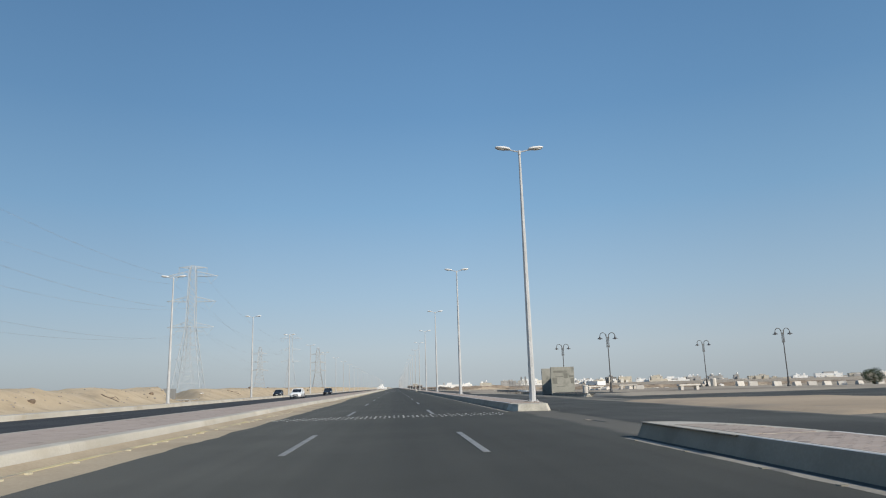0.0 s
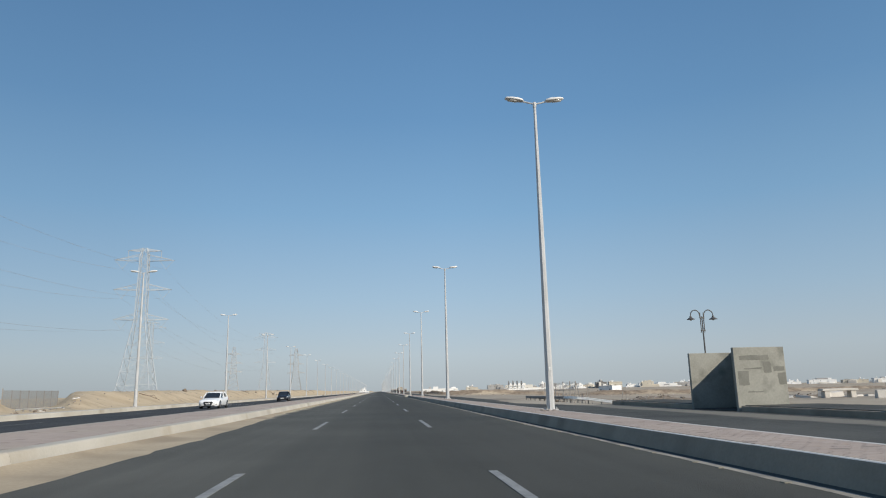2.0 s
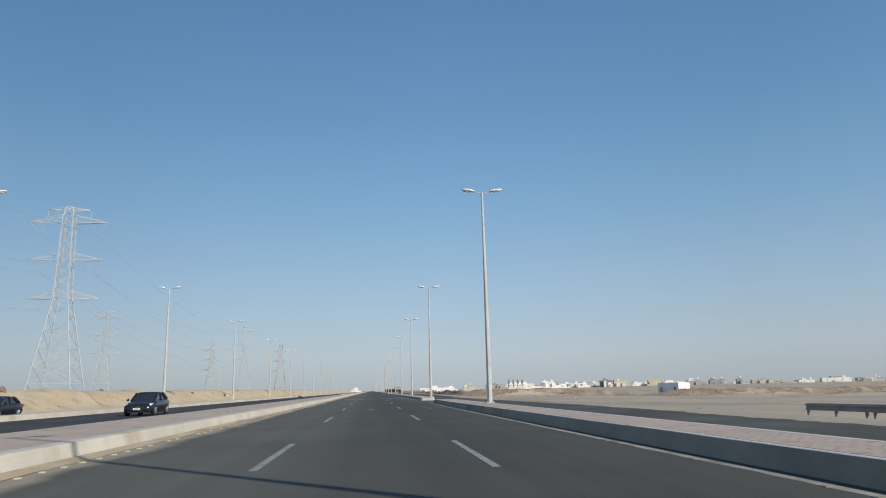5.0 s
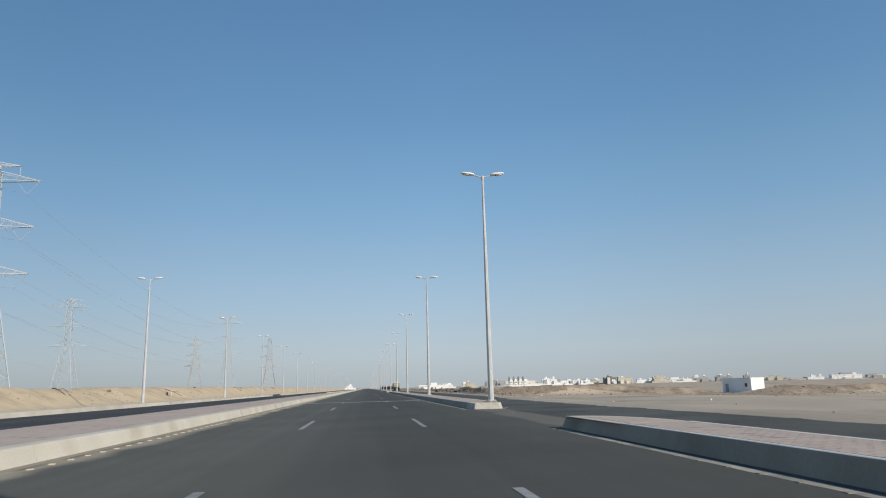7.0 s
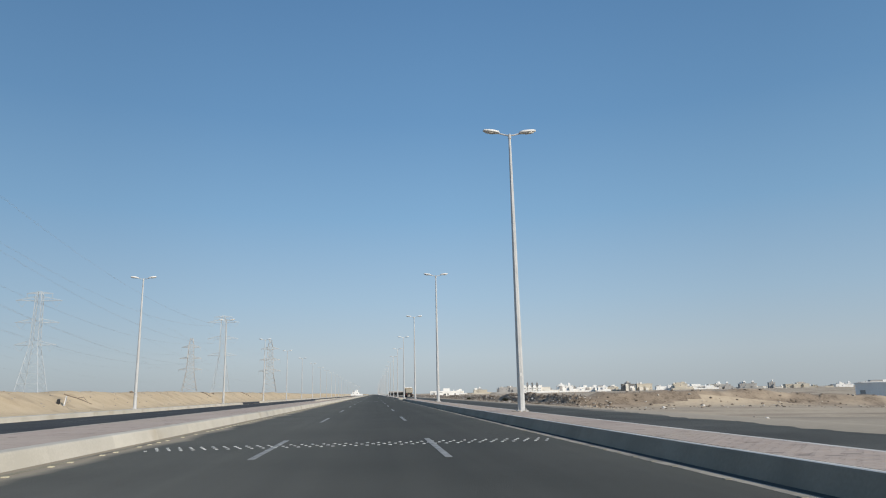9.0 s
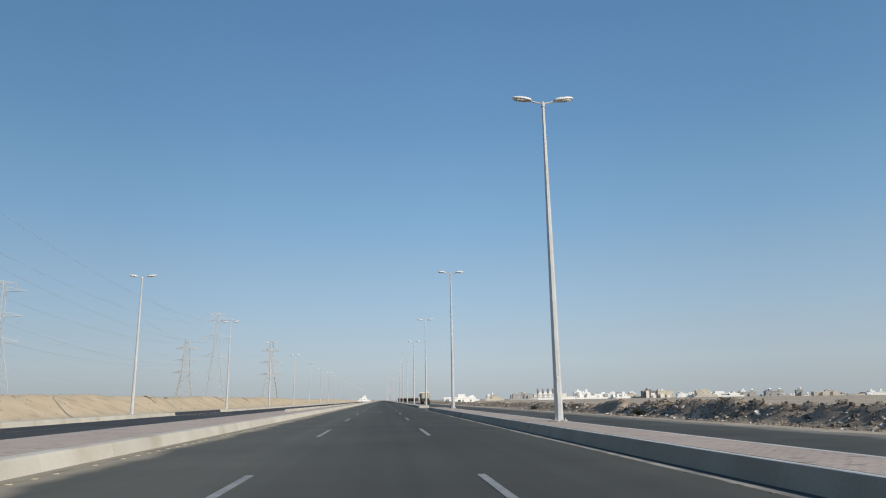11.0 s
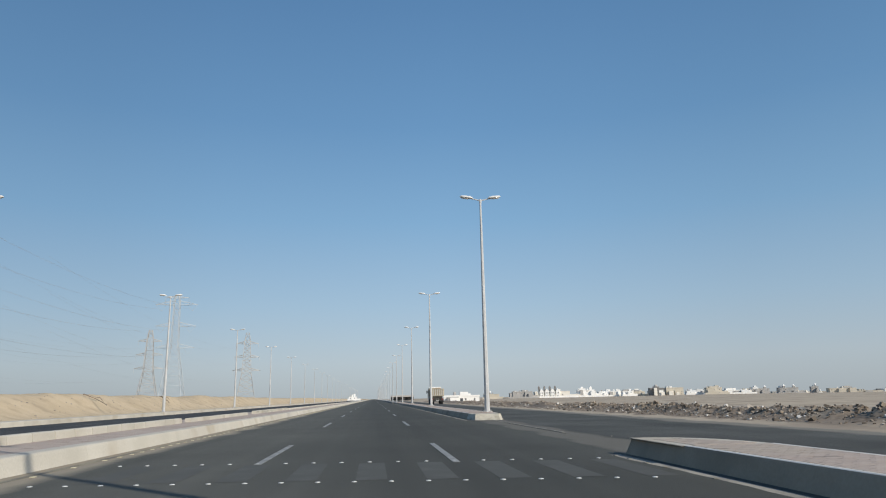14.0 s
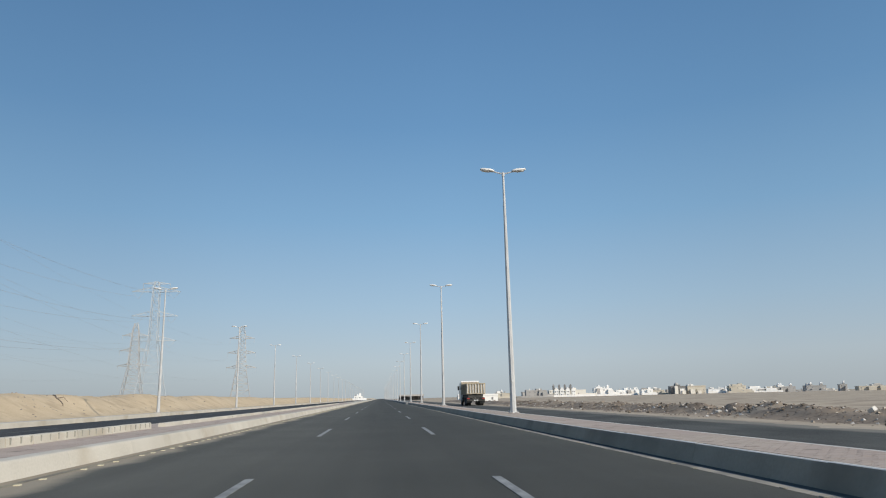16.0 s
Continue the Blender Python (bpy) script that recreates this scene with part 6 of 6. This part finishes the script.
# ---- rubble along the service road, debris on the sand ----
def rubble():
    rng = random.Random(31)
    s = Shape()
    for k in range(22000):
        y = 250 + 174 * rng.random()
        x = bank_x(y) + rng.gauss(-0.2, 1.2)
        if x < 15.0 or (abs(y - 289.5) < 3.2 and x > 18.3 and k % 8):
            continue
        dense = 0.45 + 0.9 * wave(x, y, 0.12, 2) + 0.5 * wave(x, y, 0.5, 4)
        if rng.random() > (dense + 0.2) * (1 - 0.15 * smooth01((y - 305) / 20)):
            continue
        r = min(0.13, 0.018 + rng.expovariate(60))
        if k % 5 < 3:
            s.chip((x, y, ground_height(x, y) + r * 0.3), (r * rng.uniform(0.8, 1.3), r * rng.uniform(0.7, 1.1), r * rng.uniform(0.4, 0.8)), rng)
        else:
            s.lump((x, y, ground_height(x, y) + r * 0.15), (r * rng.uniform(0.7, 1.4), r * rng.uniform(0.7, 1.3), r * rng.uniform(0.45, 0.9)), rng)
    for k in range(16000):
        y = 250 + 110 * rng.random()
        x = bank_x(y) + rng.gauss(-0.4, 1.0)
        if x < 15.0 or (abs(y - 289.5) < 3.2 and x > 18.3 and k % 8) or rng.random() > (0.55 + 0.8 * wave(x, y, 0.2, 8)) * (1 - 0.3 * smooth01((y - 305) / 20)):
            continue
        r = min(0.1, 0.016 + rng.expovariate(60))
        s.chip((x, y, ground_height(x, y) + r * 0.25), (r * rng.uniform(0.8, 1.6), r * rng.uniform(0.6, 1.2), r * rng.uniform(0.4, 0.8)), rng)
    for k in range(3500):
        x, y = 19.0 + 110 * rng.random() ** 1.6, 246 + 182 * rng.random()
        r = rng.uniform(0.03, 0.12)
        s.lump((x, y, ground_height(x, y) + r * 0.2), (r, r, r * 0.6), rng)
    for k in range(900):
        x, y = 40 + 50 * rng.random(), 156 + rng.gauss(0, 3.0)
        r = rng.uniform(0.05, 0.2)
        s.lump((x, y, ground_height(x, y) + r * 0.1), (r, r, r * 0.6), rng)
    for k in range(700):
        x, y = 20 + 160 * rng.random(), 255 + rng.gauss(0, 3.0)
        r = rng.uniform(0.05, 0.2)
        s.lump((x, y, ground_height(x, y) + r * 0.1), (r, r, r * 0.6), rng)
    tagged(new("rubble_bank", mesh_of("rubble_bank", s, M_RUBBLE)), "bank of tipped brown and grey building rubble beside the service road", "rubble", kind="stuff")
    shapes = [mesh_of("boulder", Shape().lump((0, 0, 0.2), (0.5, 0.45, 0.36), rng, 2), m) for m in (M_STONE, M_BLOCK, M_STONE)]
    for k in range(30):
        y = 251 + 170 * rng.random()
        x = bank_x(y) - 1.6 + rng.random() * 3.2
        ob = new("boulder", shapes[k % 3])
        sc = rng.uniform(0.12, 0.34)
        ob.matrix_basis = Matrix.LocRotScale((x, y, ground_height(x, y)), Euler((rng.uniform(-0.4, 0.4), rng.uniform(-0.4, 0.4), rng.uniform(0, 6))), (sc, sc * rng.uniform(0.7, 1.2), sc * rng.uniform(0.6, 1.0)))
        tagged(ob, "broken pale concrete lump in the rubble" if k % 3 == 1 else "rough grey boulder lying in the rubble bank", "boulder", "boulders")
    tagged(new("boulder", mesh_of("boulder", Shape().lump((17.5, 325.2, 0.10), (0.48, 0.42, 0.42), rng, 2), M_STONE)), "large rounded earth-caked boulder on the rubble bank", "boulder", "boulders")
    # clods and dark scraps on the sand bank
    s = Shape()
    for k in range(900):
        x, y = -31 - 8 * rng.random(), -5 + 480 * rng.random()
        r = rng.uniform(0.04, 0.13)
        s.lump((x, y, ground_height(x, y) + r * 0.2), (r, r, r * 0.6), rng)
    tagged(new("clods", mesh_of("clods", s, M_STONE)), "small clods scattered over the sand bank", "clods", kind="stuff")
    for x, y, length, lean in ((-34.5, 60, 2.6, 0.9), (-35, 230.2, 3.0, -1.0), (-34.8, 340.1, 3.0, -1.1), (-35, 415.6, 3.4, -1.0), (-34, 150, 1.6, 0.8), (-34.5, 276, 1.6, 1.0), (-34, 86, 1.8, -0.7), (-34.6, 385, 1.3, 0.6)):
        pts = []
        for i in range(9):
            t = i / 8
            px, py = x + 2.6 * (t - 0.5) + 0.12 * math.sin(9 * t), y + lean * length * (t - 0.5) + 0.15 * math.sin(7 * t + x)
            pts.append((px, py, ground_height(px, py) + 0.03))
        branch = thing("dry_branch", "dark dry branch half buried in the sand bank", "branch", group="dry branches")
        part("stem", Shape().tube(pts, [0.09 - 0.006 * i for i in range(9)], 6), M_EARTH, branch)
        part("twig", Shape().tube([pts[4], (pts[4][0] + 0.5, pts[4][1] + 0.5, pts[4][2] + 0.12), (pts[4][0] + 0.9, pts[4][1] + 0.7, ground_height(pts[4][0] + 0.9, pts[4][1] + 0.7) + 0.05)], [0.05, 0.04, 0.02], 5), M_EARTH, branch)
    for x, y, r in ((-36.5, 178, 0.45), (-35, 246, 0.3), (-33, 66, 0.3), (-34, 100, 0.35), (-37, 205, 0.25), (-36.5, 300, 0.3), (-36, 352, 0.28)):
        tagged(new("boulder", mesh_of("boulder", Shape().lump((x, y, ground_height(x, y) + 0.1), (r, r, r * 0.8), rng, 2), M_EARTH)), "dark boulder on the crest of the sand bank", "boulder", "boulders on the sand bank")
    panel = thing("scrap_heap", "white scrap sheet leaning on a dark tyre in the sand bank", "scrap", pose(-33.0, 268.5, ground_height(-33.0, 268.5) - 0.05, 0, 0, 15))
    part("sheet", Shape().bar((0.15, 0, 0), (0.3, 0.1, 1.05), 0.8, 0.05, (1, 0, 0)), M_CARWHITE, panel)
    part("tyre", Shape().wheel(-0.45, 0, 0.38, 0.38, 0.25), M_TYRE, panel, "dark worn tyre")
    # litter and stones on the flat beside the service road
    for k in range(16):
        x, y = 14.6 + 16 * rng.random(), 150 + 76 * rng.random()
        r = rng.uniform(0.05, 0.14)
        tagged(new("stone", mesh_of("stone", Shape().lump((x, y, ground_height(x, y) + r * 0.3), (r, r, r * 0.7), rng, 1), M_STONE if k % 3 else M_BLOCK)), "single stone lying on the dusty flat", "stone", "stones on the flat")


rubble()


def shrub(x, y, r):
    """A low dry desert shrub: wiry stems with small dark leaves."""
    rng = random.Random(int(10 * y))
    bush = thing("shrub", "low dark desert shrub growing on the spoil bank", "shrub", pose(x, y, ground_height(x, y) - 0.03), "shrubs on the spoil bank")
    leaves = Shape()
    for k in range(16):
        a, lean = rng.uniform(0, 6.28), rng.uniform(0.2, 1.0)
        tip = Vector((r * lean * math.cos(a), r * lean * math.sin(a), r * rng.uniform(0.55, 1.0) * (1.15 - 0.5 * lean)))
        knee = tip * 0.5 + Vector((0, 0, 0.12 * r))
        part("stem", Shape().tube([(0, 0, 0), tuple(knee), tuple(tip)], [0.014, 0.010, 0.004], 5), M_BARK, bush)
        for j in range(150):
            c = knee.lerp(tip, rng.uniform(-0.4, 1.1)) + Vector((rng.gauss(0, 0.13), rng.gauss(0, 0.13), rng.gauss(0, 0.08))) * r
            c.z = max(c.z, 0.02)
            u = Vector((rng.uniform(-1, 1), rng.uniform(-1, 1), rng.uniform(-1, 1))).normalized() * 0.032
            v = u.cross(Vector((rng.uniform(-1, 1), rng.uniform(-1, 1), rng.uniform(-1, 1)))).normalized() * 0.014
            leaves.add([tuple(c - u), tuple(c + v), tuple(c + u), tuple(c - v)], [(0, 1, 2, 3)])
    part("foliage", leaves, M_SHRUB, bush)


for x, y, r in ((16.5, 275.4, 0.5), (15.5, 302.4, 0.45)):
    shrub(x, y, r)

# stones lying in the island openings
for k in range(14):
    y = rng.choice((rng.uniform(16, 28), rng.uniform(165, 179), rng.uniform(309, 327)))
    x, r = rng.uniform(4.9, 6.9), rng.uniform(0.009, 0.018)
    tagged(new("stone", mesh_of("stone", Shape().lump((x, y, r * 0.3), (r, r * 1.3, r * 0.7), rng, 1), M_BLOCK if k % 2 else M_STONE)), "small pale stone lying on the asphalt", "stone", "stones in the openings")

# leftovers in the breach of the sand bank
def breach_fence():
    f = thing("mesh_fence", "long grey wire mesh fence behind a breach of the sand bank", "fence", group="mesh fences")
    a, b, h = Vector((-42.4, 125.5, 0.0)), Vector((-43.6, 142.0, 0.0)), 2.2
    n = 8
    for i in range(n):
        q = a.lerp(b, i / (n - 1))
        part("post", Shape().bar((q.x, q.y, -0.2), (q.x, q.y, h + (0.25 if i == 0 else 0.05)), 0.09), M_RAIL_OLD, f)
    for z in (0.15, h):
        part("rail", Shape().bar((a.x, a.y, z), (b.x, b.y, z), 0.05), M_RAIL_OLD, f)
    s = Shape()
    for i in range(111):
        q = a.lerp(b, i / 110)
        s.bar((q.x, q.y, 0.05), (q.x, q.y, h), 0.03)
    for i in range(15):
        z = 0.1 + (h - 0.1) * i / 15
        s.bar((a.x, a.y, z), (b.x, b.y, z), 0.03)
    tagged(part("wire_mesh", s, M_MESH, f), kind="stuff")


breach_fence()
guard_rail("fallen pale guard rail lying across the breach of the sand bank", [(-34.4 + 0.16 * i, 112.4 + 1.05 * i, 0.13 + 0.02 * math.sin(2 * i)) for i in range(11)], M_RAIL_NEW, 0.9, 0.5, (-1,))
for k in range(16):
    x, y, r = -32 - 5 * rng.random(), 112 + rng.gauss(0, 10), rng.uniform(0.08, 0.24)
    tagged(new("stone", mesh_of("stone", Shape().lump((x, y, ground_height(x, y) + r * 0.2), (r, r * 1.5, r * 0.6), rng, 1), (M_EARTH, M_BLOCK, M_STONE)[k % 3])), "loose lump lying about the breach of the sand bank", "stone", "lumps by the breach")


# ---- pavers ----
def lay_pavers():
    near, rest = [], []
    for b in PAVER_BOXES:
        (near if 5 < b[0] and 100.0 < b[2] < 105.3 and len(near) < 300 else rest).append(b)
    host = bpy.data.objects["island_2"]
    one = quads("paver", [(-0.052, 0.052, -0.107, 0.107, -0.05, 0.0)], M_PAVER)
    for b in near:
        ob = part("paver", one, None, host)
        ob.matrix_basis = Matrix.LocRotScale(((b[0] + b[1]) / 2, (b[2] + b[3]) / 2, b[5]), None, ((b[1] - b[0]) / 0.104, (b[3] - b[2]) / 0.214, 1))
    tagged(part("paving", quads("paving", [b for b in rest if b[0] > 0], M_PAVER), None, host), kind="stuff")
    tagged(part("paving", quads("paving", [b for b in rest if b[0] < 0], M_PAVER), None, bpy.data.objects["median"]), kind="stuff")


lay_pavers()
